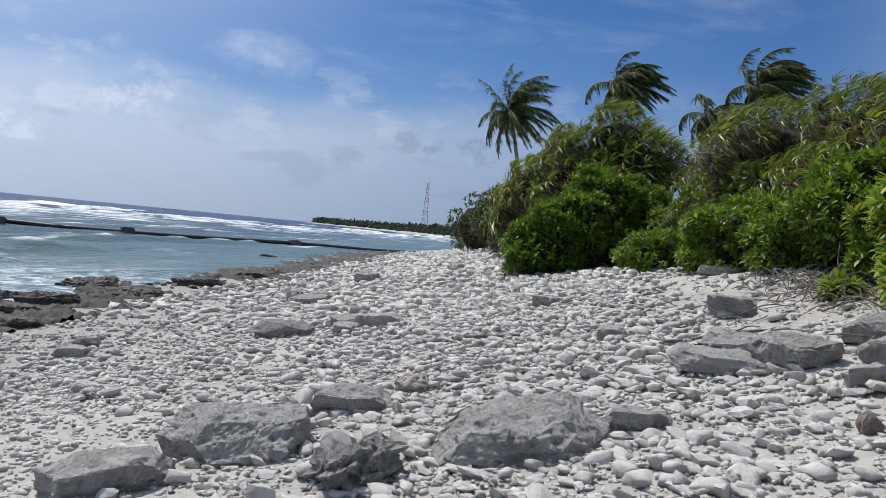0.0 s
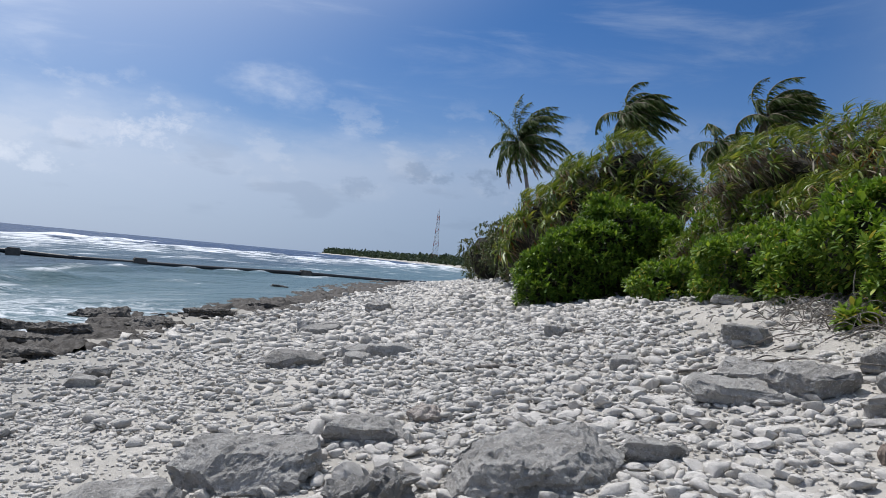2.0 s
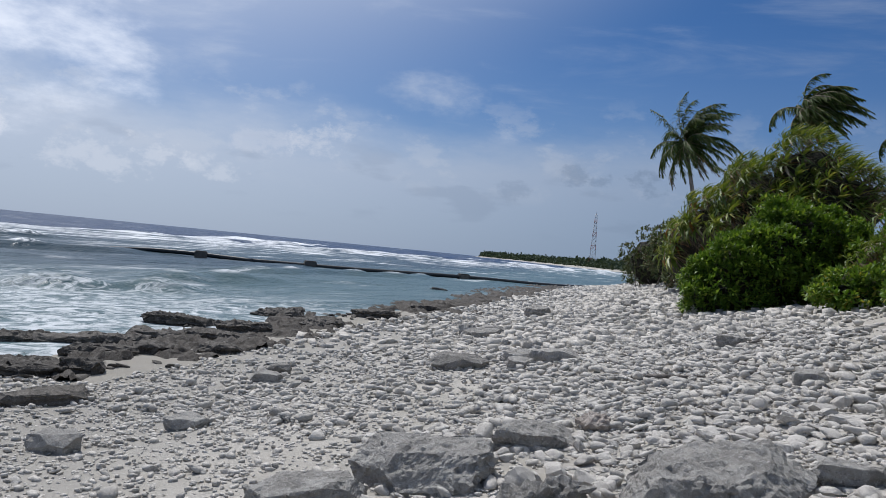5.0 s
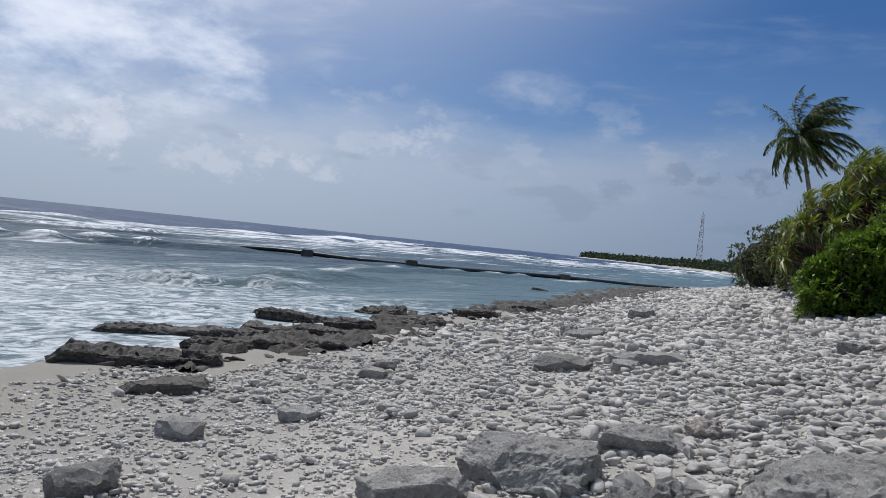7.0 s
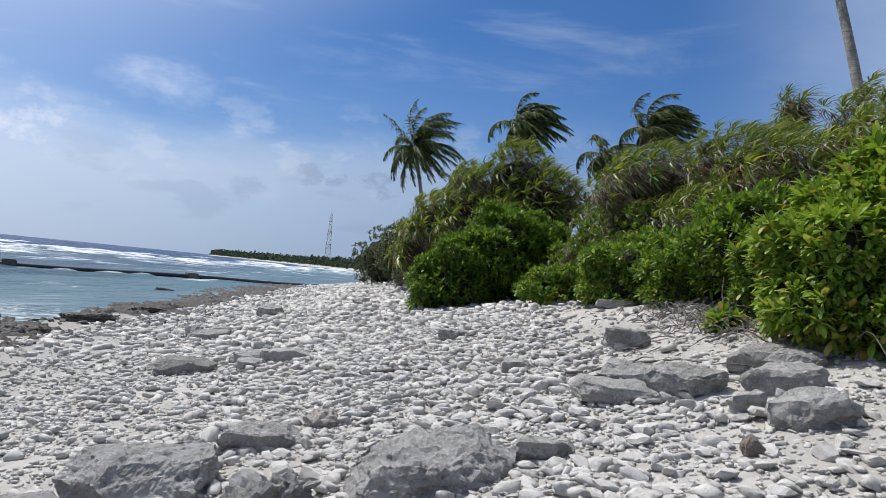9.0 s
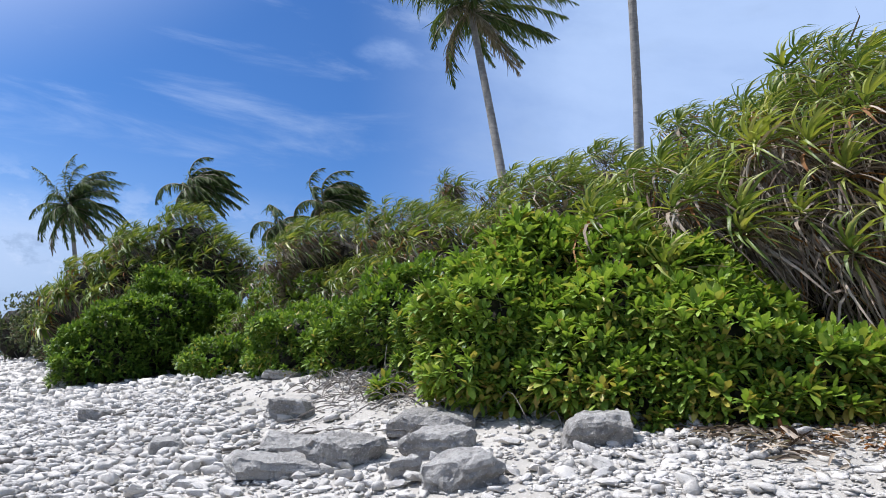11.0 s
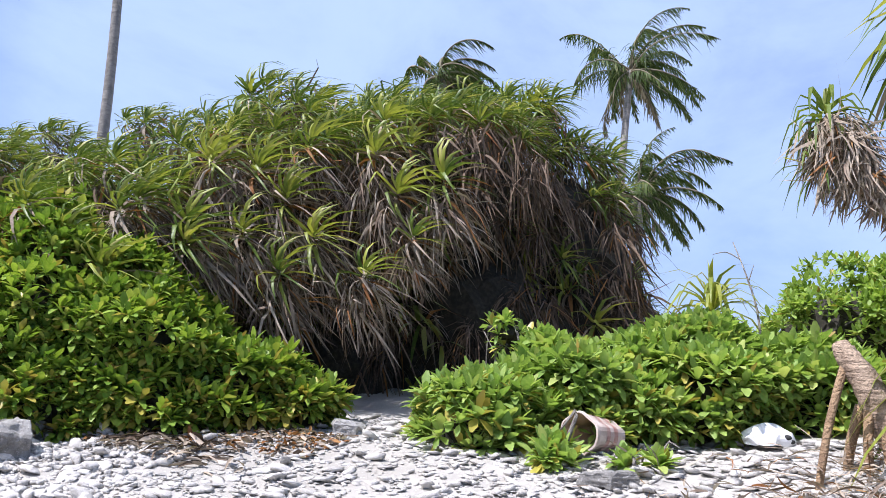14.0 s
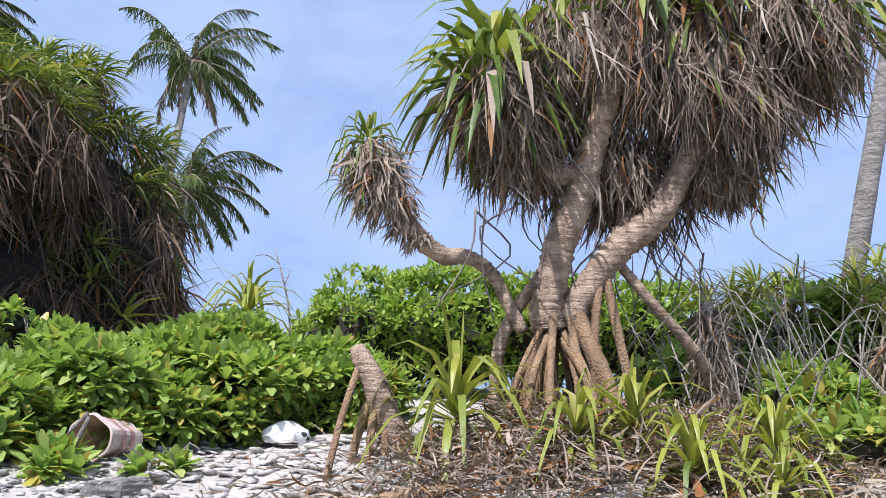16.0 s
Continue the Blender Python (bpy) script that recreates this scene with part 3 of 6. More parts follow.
water = sheet("water", np.concatenate([-np.geomspace(60, 4400, 70)[::-1], np.arange(-59.6, 30, 0.45), np.geomspace(31, 900, 16)]),
              np.concatenate([-np.geomspace(20, 900, 20)[::-1], np.arange(-19, 40, 0.4), 40 * np.geomspace(1.02, 110, 150)]), sea_height, WATER,
              "blue-green lagoon with white breakers on the reef", "sea")


def far_woods():
    """Low woods along the far shore of the bay."""
    rng = np.random.default_rng(5)
    h = Heap()
    y = np.concatenate([rng.uniform(330, 1400, 2600), rng.uniform(1360, 1425, 300)])
    back = rng.uniform(2, 40, len(y))
    x = edge_x(y) + back
    tall = rng.uniform(4.5, 10.5, len(y)) * np.clip(0.45 + back / 12, 0.4, 1)
    n = 7
    base = np.repeat(np.stack([x, y, np.full(len(y), 0.6)], 1), n, 0)
    high = np.repeat(tall, n)
    base[:, 2] += high * np.tile(np.linspace(0.1, 0.95, n), len(y))
    base[:, :2] += rng.normal(0, 2.2, (len(base), 2))
    v, q, per = blades(base, rng.normal(size=(len(base), 3)) + (0, 0, 0.4), rng.uniform(2.0, 4.2, len(base)), rng.uniform(1.8, 3.4, len(base)), 0.3, (0.4, 1, 0.3), spin=rng.uniform(0, 6, len(base)), thin=True)
    h.put(v, q)
    return tagged(h.done("far_woods", [FAR_GREEN]), "low green woods along the far shore", "woods", kind="stuff")


far_woods()

# ---- plants ----
LEAF = (0.20, 0.72, 1.0, 0.30)
LEAF_FAR = (0.25, 0.85, 0.95, 0.2)
STRAP_FAR = (0.8, 1.0, 0.75, 0.1)
STRAP = (0.75, 1.0, 0.9, 0.6, 0.05)


def frame_of(axis):
    a = unit(axis)
    r = unit(np.cross(a, (0.23, 0.41, 0.88)))
    return r, np.cross(a, r), a


def spray(p, axis, n, rng, open_from=8, open_to=100):
    """Ways of n leaves in a spiral round an axis, from its middle outwards."""
    r, s, a = frame_of(axis)
    i = np.arange(n)
    turn = i * 2.39996 + rng.random() * 6 + rng.normal(0, 0.15, n)
    tilt = np.radians(open_from + (open_to - open_from) * ((i + 0.5) / n) ** 0.8 + rng.normal(0, 6, n))
    way = np.sin(tilt)[:, None] * (np.cos(turn)[:, None] * r + np.sin(turn)[:, None] * s) + np.cos(tilt)[:, None] * a
    return np.repeat(np.asarray(p, float)[None], n, 0) + way * 0.04, way, i / n


def shrub(label, blobs, tufts, leaf, mats, rng, far=False, tips=0.03, group="beach shrubs", stems=40, name="beach_shrub", bumps=14, third=0.0):
    """A mound of leafy shrub: tufts of spoon-shaped leaves over twigs."""
    x, y = np.mean([b[0] for b in blobs]), np.mean([b[1] for b in blobs])
    off = (x, y, float(ground_z(x, y)))
    root = thing(name, off, label, "shrub", group)
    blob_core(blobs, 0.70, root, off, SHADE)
    p, out = on_blobs(ragged(blobs, bumps, rng), tufts, rng, -0.75, 0.20, 0.14)
    beach = unit(np.array((-0.9, -0.1, 0.0)) - 0.08 * p * (1, 1, 0))
    keep = (np.einsum("ij,ij->i", out, beach) > -0.35) | (rng.random(len(p)) < 0.35)     # thinner on the landward side
    p, out = p[keep], out[keep]
    per = 7 if far else 11
    n = len(p)
    axis = unit(out * 0.8 + (0, 0, 0.75) + rng.normal(0, 0.25, (n, 3)) + WIND * 0.15)
    r = unit(np.cross(axis, (0.23, 0.41, 0.88)))
    s = np.cross(axis, r)
    i = np.tile(np.arange(per), n)
    turn = i * 2.39996 + np.repeat(rng.random(n) * 6, per)
    tilt = np.radians(12 + 80 * ((i + 0.5) / per) + rng.normal(0, 9, n * per))
    R, S, A = (np.repeat(a, per, 0) for a in (r, s, axis))
    way = np.sin(tilt)[:, None] * (np.cos(turn)[:, None] * R + np.sin(turn)[:, None] * S) + np.cos(tilt)[:, None] * A
    base = np.repeat(p, per, 0) + way * 0.012
    size = leaf * np.repeat(rng.uniform(0.75, 1.2, n), per) * rng.uniform(0.7, 1.15, n * per)
    v, q, each = blades(base, way, size, size * rng.uniform(0.34, 0.46, n * per), 0.10 + 0.35 * i / per, LEAF_FAR if far else LEAF, wind=0.05, fold=0.13, spin=rng.normal(0, 0.25, n * per), thin=far)
    kind = np.where(rng.random(n * per) < tips, 1, 0)
    low = np.repeat(p[:, 2] < ground_z(p[:, 0], p[:, 1]) + 0.45, per)
    kind = np.where(low & (rng.random(n * per) < tips * 3), 1, kind)
    if len(mats) > 2:                                    # share in the third material; dark leaves among SHRUB stand for shade in gaps
        kind = np.where((kind == 0) & (rng.random(n * per) < third), 2, kind)
    foliage = mesh_object("foliage", v - np.array(off), q, mats, np.repeat(kind, each), root)
    tagged(foliage, kind="stuff")
    h = Heap()
    for _ in range(stems):
        b = blobs[rng.integers(len(blobs))]
        a = rng.uniform(0, 2 * math.pi)
        foot = np.array((b[0] + 0.75 * b[3] * math.cos(a) * rng.random(), b[1] + 0.75 * b[3] * math.sin(a) * rng.random(), 0))
        foot[2] = ground_z(foot[0], foot[1]) - 0.05
        tip = np.array(b[:3]) + unit(rng.normal(size=3) + (0, 0, 0.3)) * (b[3], b[3], b[4])
        tip[2] = max(tip[2], foot[2] + 0.2)
        mid = (foot + tip) / 2 + rng.normal(0, 0.12, 3)
        h.put(*tube([foot, mid, tip], [0.022, 0.014, 0.005], 4, 6))
    tagged(h.done("stem_tangle", [TWIG], root, "thin grey-brown stems", off=off), kind="stuff")
    return root


def rosette(parent, off, p, axis, size, rng, green=32, pale=0.3, dead=0, skirt=0.9, wind=0.25, name="leaf_rosette", broad=0.060, open_to=112, rust=0.05, stiff=1.0, withered=0.0, open_from=8, kink=1.1, far=False):
    """A tuft of long strap leaves at the end of a limb; the dead ones hang below it."""
    base, way, f = spray(p, axis, green, rng, open_from, open_to)
    base = base - unit(axis) * (f * 0.22 * size)[:, None]
    L = size * rng.uniform(0.72, 1.12, green) * (0.72 + 0.28 * np.sin(math.pi * np.clip(f * 1.1, 0, 1)))
    h = Heap()
    v, q, each = blades(base, way, L, broad * size / 0.9 * rng.uniform(0.8, 1.15, green), (0.22 + 0.95 * f) * stiff, STRAP_FAR if far else STRAP, wind, 0.22, kink=kink * stiff, rng=rng, curl=0.12, thin=far)
    kind = np.where(rng.random(green) < pale * (1.2 - f), 1, 0)
    kind = np.where((f > 0.75) & (rng.random(green) < rust * 4), 2, kind)
    kind = np.where((f > 0.5) & (rng.random(green) < withered), 3, kind)
    h.put(v, q, np.repeat(kind, each))
    ob = h.done(name, [BLADE, BLADE_PALE, RUST, DEAD_PALE], parent, off=off)
    if dead:
        skirt_of(parent, off, p, axis, size * skirt, dead, rng, wind * 0.6)
    return ob


def skirt_of(parent, off, p, axis, size, n, rng, wind=0.1, reach=0.55, pale=0.25, name="dead_leaf_skirt", wide=0.05, outward=1.0, strip=1.0, wild=0.42, mid=0.0, drop=0.55, curl=0.55):
    """Dead leaves hanging round a limb, curled and ragged."""
    r, s, a = frame_of(axis)
    turn, back = rng.uniform(0, 2 * math.pi, n), rng.random(n)
    ring = np.cos(turn)[:, None] * r + np.sin(turn)[:, None] * s
    base = np.asarray(p) - a * (0.1 + reach * back * size)[:, None] + ring * (wide * rng.uniform(0.3, 1, n))[:, None]
    way = ring * (outward * rng.uniform(0.35, 1.0, n))[:, None] + np.array((0, 0, -drop)) - a * 0.15 + rng.normal(0, wild, (n, 3)) + WIND * wind * 0.5
    v, q, each = blades(base, way, size * rng.uniform(0.45, 1.2, n), strip * rng.uniform(0.008, 0.030, n) * max(size, 0.6), rng.uniform(0.4, 1.5, n), (0.8, 1, 0.85, 0.6, 0.05), wind, 0.3, spin=rng.normal(0, 0.8, n), kink=0.9, rng=rng, curl=curl, thin=True)
    kind = np.where(rng.random(n) < pale, 1, np.where(rng.random(n) < mid, 3, 0))
    kind = np.where(rng.random(n) < 0.05, 2, kind)
    return mesh_object(name, v - np.array(off), q, [DEAD, DEAD_PALE, RUST, DEAD_MID], np.repeat(kind, each), parent)


def thicket(label, blobs, heads, size, rng, dead=22, wind=0.3, low=-0.35, pale=0.3, green=30, skirt=1.0, core=0.78, group="pandanus thickets", name="pandanus_thicket", flank_gap=0.62, star=2.6, withered=0.3, broad=0.058, stars=(), dim_side=False, far=False):
    """Pandanus grown together: limbs inside, tufts of strap leaves over the outside, dead leaves hanging."""
    x, y = np.mean([b[0] for b in blobs]), np.mean([b[1] for b in blobs])
    off = (x, y, float(ground_z(x, y)))
    root = thing(name, off, label, "pandanus", group)
    # cores sunk below the crowns; their black fills the hollows with shade
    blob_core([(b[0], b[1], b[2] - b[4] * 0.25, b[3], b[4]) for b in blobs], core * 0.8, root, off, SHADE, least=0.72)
    p, out = on_blobs(blobs, heads * 6, rng, low, 0.14, 0.05)
    keep = []
    for i in range(len(p)):                              # spaced out, wider on the flanks
        gap = size * (flank_gap if out[i][2] < 0.5 else 0.38)
        if all(np.linalg.norm(p[i] - p[j]) > gap for j in keep):
            keep.append(i)
        if len(keep) >= heads:
            break
    for i in keep:
        axis = unit(out[i] * 1.0 + np.array((0, 0, 0.40)) + WIND * 0.3 + rng.normal(0, 0.25, 3))
        if dim_side and out[i][1] < -0.30 and out[i][2] < 0.62:       # side away from the sun: mostly dead drapes in the darkest leaf, for its shade
            if rng.random() < 0.08:
                rosette(root, off, p[i], axis, size * 0.8, rng, int(green * 0.3), pale * 0.5, 0, 1, wind * 0.8, withered=0.5, open_to=95)
            skirt_of(root, off, p[i], axis, size * skirt * rng.uniform(0.8, 1.3), int(dead * 1.4), rng, wind * 0.8, 0.4, 0.0, wide=0.14, outward=0.9, strip=1.4)
        elif out[i][2] < 0.5:
            # on the flanks: open stars of leaves over shorter brown skirts, long ones underneath
            under = out[i][2] < -0.5
            rosette(root, off, p[i], axis, size * rng.uniform(0.65, 1.05), rng, int(green * rng.uniform(0.55, 0.95) * (0.6 if under else 1)), pale * star * rng.uniform(0.3, 1.6), 0, 1, wind * 1.2, broad=broad * 1.45, withered=withered * 0.6, open_to=90, stiff=0.55, kink=0.5, far=far)
            skirt_of(root, off, p[i] - out[i] * 0.08, axis, size * skirt * (rng.uniform(0.6, 1.1) if under else rng.uniform(0.45, 0.8)), int(dead * (2.4 if under else 2.4)), rng, wind * 2.2, 0.45, 0.24, wide=0.18, outward=1.2, strip=1.6, wild=0.55, mid=0.45)
        else:
            rosette(root, off, p[i], axis, size * rng.uniform(0.65, 1.0), rng, green, pale, int(dead * 0.5), skirt * 0.8, wind * 1.8, broad=broad * 0.9, withered=withered * 0.7, stiff=0.5, kink=0.8, open_to=100, far=far)
    for p0 in stars:                                     # single heads standing out of the flank
        axis = unit(np.array((-0.6, -0.2, 0.9)) + rng.normal(0, 0.22, 3))
        grow = size * rng.uniform(0.72, 1.0)
        rosette(root, off, np.array(p0), axis, grow, rng, int(rng.integers(24, 36)), rng.uniform(0.3, 1.2), 0, 1, wind * 1.5, broad=broad * 1.15, withered=0.4, open_to=92, stiff=0.45, kink=0.6, rust=0.14)
        # paler leaf mix here: the sunlit front is put into the colour
        skirt_of(root, off, np.array(p0) - axis * 0.05, axis, grow * rng.uniform(0.75, 1.1), 170, rng, wind * 1.6, 0.7, 0.42, wide=0.3, outward=1.2, strip=1.6, wild=0.6, mid=0.5)
    for b in blobs:
        foot = np.array((b[0] + rng.normal(0, 0.4), b[1] + rng.normal(0, 0.4), 0))
        foot[2] = ground_z(foot[0], foot[1]) - 0.1
        h = Heap()
        h.put(*tube([foot, (foot + b[:3]) / 2 + rng.normal(0, 0.25, 3), b[:3]], [0.11, 0.09, 0.06], 8, 12, 0.15, rng))
        h.done("limb", [PAND_BARK], root, off=off)
    return root


def frond(parent, off, base, heading, rise, length, rng, wind=0.5, dry=False, sag=0.5, name="frond", full=1.0, hang=0.45, slim=0.25):
    """A palm frond: a bending midrib with leaflets on both sides."""
    n = 15
    w = np.array((math.cos(heading) * math.cos(rise), math.sin(heading) * math.cos(rise), math.sin(rise)))
    line, p = [np.asarray(base, float)], np.asarray(base, float)
    for i in range(n - 1):
        f = i / (n - 1)
        w = unit(w + np.array((0, 0, -1)) * sag * 0.24 * (0.5 + f) + WIND * wind * 0.17)
        p = p + w * length / (n - 1)
        line.append(p)
    line = np.array(line)
    h = Heap()
    k = 74
    f = np.linspace(0.10, 0.99, k)
    at = np.stack([np.interp(f, np.linspace(0, 1, n), line[:, c]) for c in range(3)], 1)
    along = unit(np.stack([np.interp(f, np.linspace(0, 1, n), np.gradient(line[:, c])) for c in range(3)], 1))
    side = unit(np.cross(along, (0, 0, 1.0)) + 1e-6)
    size = length * slim * np.sin(np.clip(0.25 + f * 0.78, 0, 1) * math.pi) ** 0.6 + 0.1
    size = size * (0.75 + 0.25 * np.sin(f * 23 + rng.random() * 6))          # torn into bunches
    for sgn in (-1, 1):
        way = along * 0.85 + side * sgn * 0.62 + np.array((0, 0, -1.0)) * (hang * rng.uniform(0.3, 1.3, k))[:, None] + rng.normal(0, 0.2, (k, 3)) + WIND * wind * 0.6
        v, q, each = blades(at, way, size * rng.uniform(0.5, 1.25, k), full * (0.027 * length / 3.2 + 0.006), 0.75, (0.7, 1, 0.75, 0.05), wind * 0.7, 0.2, spin=rng.normal(0, 0.5, k), rng=rng, curl=0.35, thin=True)
        h.put(v, q, 0)
    leaf = h.done(name, [FROND_DRY if dry else FROND], parent, off=off)
    h = Heap()
    h.put(*tube(line, [0.035, 0.02, 0.006], 4, n))
    h.done("midrib", [FROND_DRY], leaf, off=off)
    return leaf


def palm(label, foot, bend, top, girth, fronds, length, rng, wind=0.7, dry=2, droop=0.42, high=74, span=108, full=1.0, hang=0.45):
    """A coconut palm: ringed trunk, crown of fronds swept by the wind."""
    foot = np.array((foot[0], foot[1], float(ground_z(foot[0], foot[1])) - 0.1))
    root = thing("coconut_palm", foot, label, "palm tree", "coconut palms")
    h = Heap()
    h.put(*tube([foot, bend, top], [girth * 1.1, girth * 0.8, girth * 0.68, girth * 0.58], 12, 70, 0.04, rng, 0.02))
    h.done("trunk", [PALM_BARK], root, "grey ringed trunk", True, foot)
    top = np.asarray(top, float)
    for i in range(fronds):
        f = i / fronds
        rise = radians(high - span * f + rng.normal(0, 9))
        frond(root, foot, top + rng.normal(0, 0.05, 3), i * 2.39996 + rng.normal(0, 0.2), min(rise, 1.45), length * rng.uniform(0.85, 1.1) * (0.75 + 0.25 * math.sin(math.pi * min(1, f + 0.25))), rng, wind, i >= fronds - dry, droop * rng.uniform(0.7, 1.3), full=full, hang=hang)
    return root

rng = np.random.default_rng(11)
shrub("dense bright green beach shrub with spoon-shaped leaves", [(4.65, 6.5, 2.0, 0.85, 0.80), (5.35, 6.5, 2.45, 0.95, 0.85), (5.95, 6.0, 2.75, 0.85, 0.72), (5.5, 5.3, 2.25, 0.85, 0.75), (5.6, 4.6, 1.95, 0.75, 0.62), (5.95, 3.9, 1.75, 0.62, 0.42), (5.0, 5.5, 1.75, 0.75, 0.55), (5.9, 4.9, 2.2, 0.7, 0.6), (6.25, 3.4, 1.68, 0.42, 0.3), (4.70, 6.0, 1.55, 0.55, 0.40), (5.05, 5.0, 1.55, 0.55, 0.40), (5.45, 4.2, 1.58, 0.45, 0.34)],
      4500, 0.138, [SHRUB, YELLOW, SHRUB_DARK], rng, stems=90, bumps=70, tips=0.06, third=0.10)
# many SHRUB_DARK leaves: the row is darkened as if seen against the light
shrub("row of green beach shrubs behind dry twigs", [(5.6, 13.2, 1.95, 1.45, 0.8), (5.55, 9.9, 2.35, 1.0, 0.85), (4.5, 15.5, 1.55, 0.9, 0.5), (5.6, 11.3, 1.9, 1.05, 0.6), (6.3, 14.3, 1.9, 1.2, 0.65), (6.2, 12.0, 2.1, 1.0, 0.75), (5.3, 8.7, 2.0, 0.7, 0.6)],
      6400, 0.118, [SHRUB, YELLOW, SHRUB_DARK], rng, far=True, tips=0.02, bumps=46, third=0.75)
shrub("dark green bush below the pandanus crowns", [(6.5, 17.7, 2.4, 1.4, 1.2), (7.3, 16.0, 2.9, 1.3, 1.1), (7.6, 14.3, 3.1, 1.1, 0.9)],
      1700, 0.14, [SHRUB_DARK, YELLOW, SHRUB], rng, far=True, tips=0.02, third=0.3)
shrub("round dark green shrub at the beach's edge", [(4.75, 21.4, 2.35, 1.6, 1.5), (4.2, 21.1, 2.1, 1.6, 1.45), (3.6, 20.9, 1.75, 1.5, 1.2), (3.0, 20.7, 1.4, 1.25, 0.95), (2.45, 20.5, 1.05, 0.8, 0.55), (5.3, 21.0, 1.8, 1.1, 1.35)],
      5200, 0.14, [SHRUB_DARK, YELLOW, SHRUB], rng, far=True, tips=0.0, bumps=30, third=0.15)
shrub("pale green beach shrub with large fleshy leaves", [(6.25, 1.62, 1.63, 0.52, 0.40), (7.05, 1.0, 1.82, 0.80, 0.55), (7.55, 0.0, 2.02, 0.82, 0.60), (7.7, -0.95, 2.0, 0.65, 0.55)],
      2100, 0.165, [SHRUB_PALE, YELLOW], rng, stems=50, bumps=36, tips=0.03)
shrub("small pale green shrub in front of the bucket", [(5.72, 0.50, 1.38, 0.20, 0.10), (5.70, 0.95, 1.40, 0.16, 0.12), (5.78, 0.25, 1.40, 0.14, 0.08)],
      60, 0.17, [SHRUB_PALE, YELLOW], rng, stems=8, bumps=2)
shrub("small yellow-green sprout among dry twigs", [(4.27, 8.22, 1.41, 0.12, 0.10), (4.39, 8.12, 1.37, 0.08, 0.08)], 22, 0.13, [SHRUB, YELLOW], rng, stems=6, bumps=2)
shrub("rounded mound of green shrub behind the pandanus", [(10.1, -1.9, 2.95, 1.2, 0.85), (9.9, -2.9, 3.15, 1.25, 0.8), (9.5, -4.0, 3.15, 1.15, 0.75), (8.9, -5.2, 3.1, 1.0, 0.75)],
      3400, 0.115, [SHRUB_PALE, YELLOW, SHRUB], rng, far=True, tips=0.01, third=0.4)
shrub("straggling green shrub among grey dead stems", [(6.8, -5.7, 2.75, 1.0, 0.7), (5.9, -5.9, 2.6, 0.8, 0.7), (6.9, -4.7, 2.3, 0.7, 0.5), (4.9, -5.2, 1.9, 0.6, 0.45), (4.6, -4.0, 1.75, 0.5, 0.2), (4.2, -4.6, 1.75, 0.5, 0.25), (5.3, -4.4, 2.0, 0.5, 0.35)],
      1200, 0.15, [SHRUB_PALE, YELLOW], rng, tips=0.05)

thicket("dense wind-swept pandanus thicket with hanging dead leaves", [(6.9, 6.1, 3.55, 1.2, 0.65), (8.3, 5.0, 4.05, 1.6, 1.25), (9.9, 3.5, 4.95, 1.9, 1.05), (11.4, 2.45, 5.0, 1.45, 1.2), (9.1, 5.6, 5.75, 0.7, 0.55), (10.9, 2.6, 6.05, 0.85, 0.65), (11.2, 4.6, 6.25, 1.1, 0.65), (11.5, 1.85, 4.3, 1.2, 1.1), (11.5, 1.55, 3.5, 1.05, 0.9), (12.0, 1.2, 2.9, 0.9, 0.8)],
        560, 0.70, rng, 32, 0.5, -0.75, skirt=1.15, pale=0.30, core=0.9, flank_gap=0.60, withered=0.35, broad=0.056, dim_side=True,
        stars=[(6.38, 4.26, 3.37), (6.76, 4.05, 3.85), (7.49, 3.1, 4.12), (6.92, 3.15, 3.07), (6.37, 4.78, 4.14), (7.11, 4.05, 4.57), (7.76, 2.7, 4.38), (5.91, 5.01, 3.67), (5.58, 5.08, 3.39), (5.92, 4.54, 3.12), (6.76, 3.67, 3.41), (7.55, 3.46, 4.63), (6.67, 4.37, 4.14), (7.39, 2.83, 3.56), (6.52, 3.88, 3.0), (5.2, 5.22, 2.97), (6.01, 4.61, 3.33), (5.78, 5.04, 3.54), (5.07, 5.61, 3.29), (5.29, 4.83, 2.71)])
# its black cores close the hollow under the thicket with darkness
thicket("dark pandanus growth behind the thicket", [(10.2, 5.6, 3.2, 1.6, 1.5), (11.6, 4.2, 3.3, 1.6, 1.6), (12.6, 3.0, 3.3, 1.3, 1.5), (9.0, 7.0, 3.2, 1.4, 1.3), (10.9, 2.2, 3.1, 1.0, 1.3), (9.9, 3.6, 2.9, 1.0, 1.2), (10.06, 2.97, 3.5, 1.25, 1.3), (11.2, 2.0, 2.6, 1.05, 1.2), (9.0, 4.3, 2.4, 1.0, 1.1)], 140, 0.75, rng, 44, 0.2, -0.75, 0.1, 20, core=0.85, dim_side=True, flank_gap=0.42, far=True)
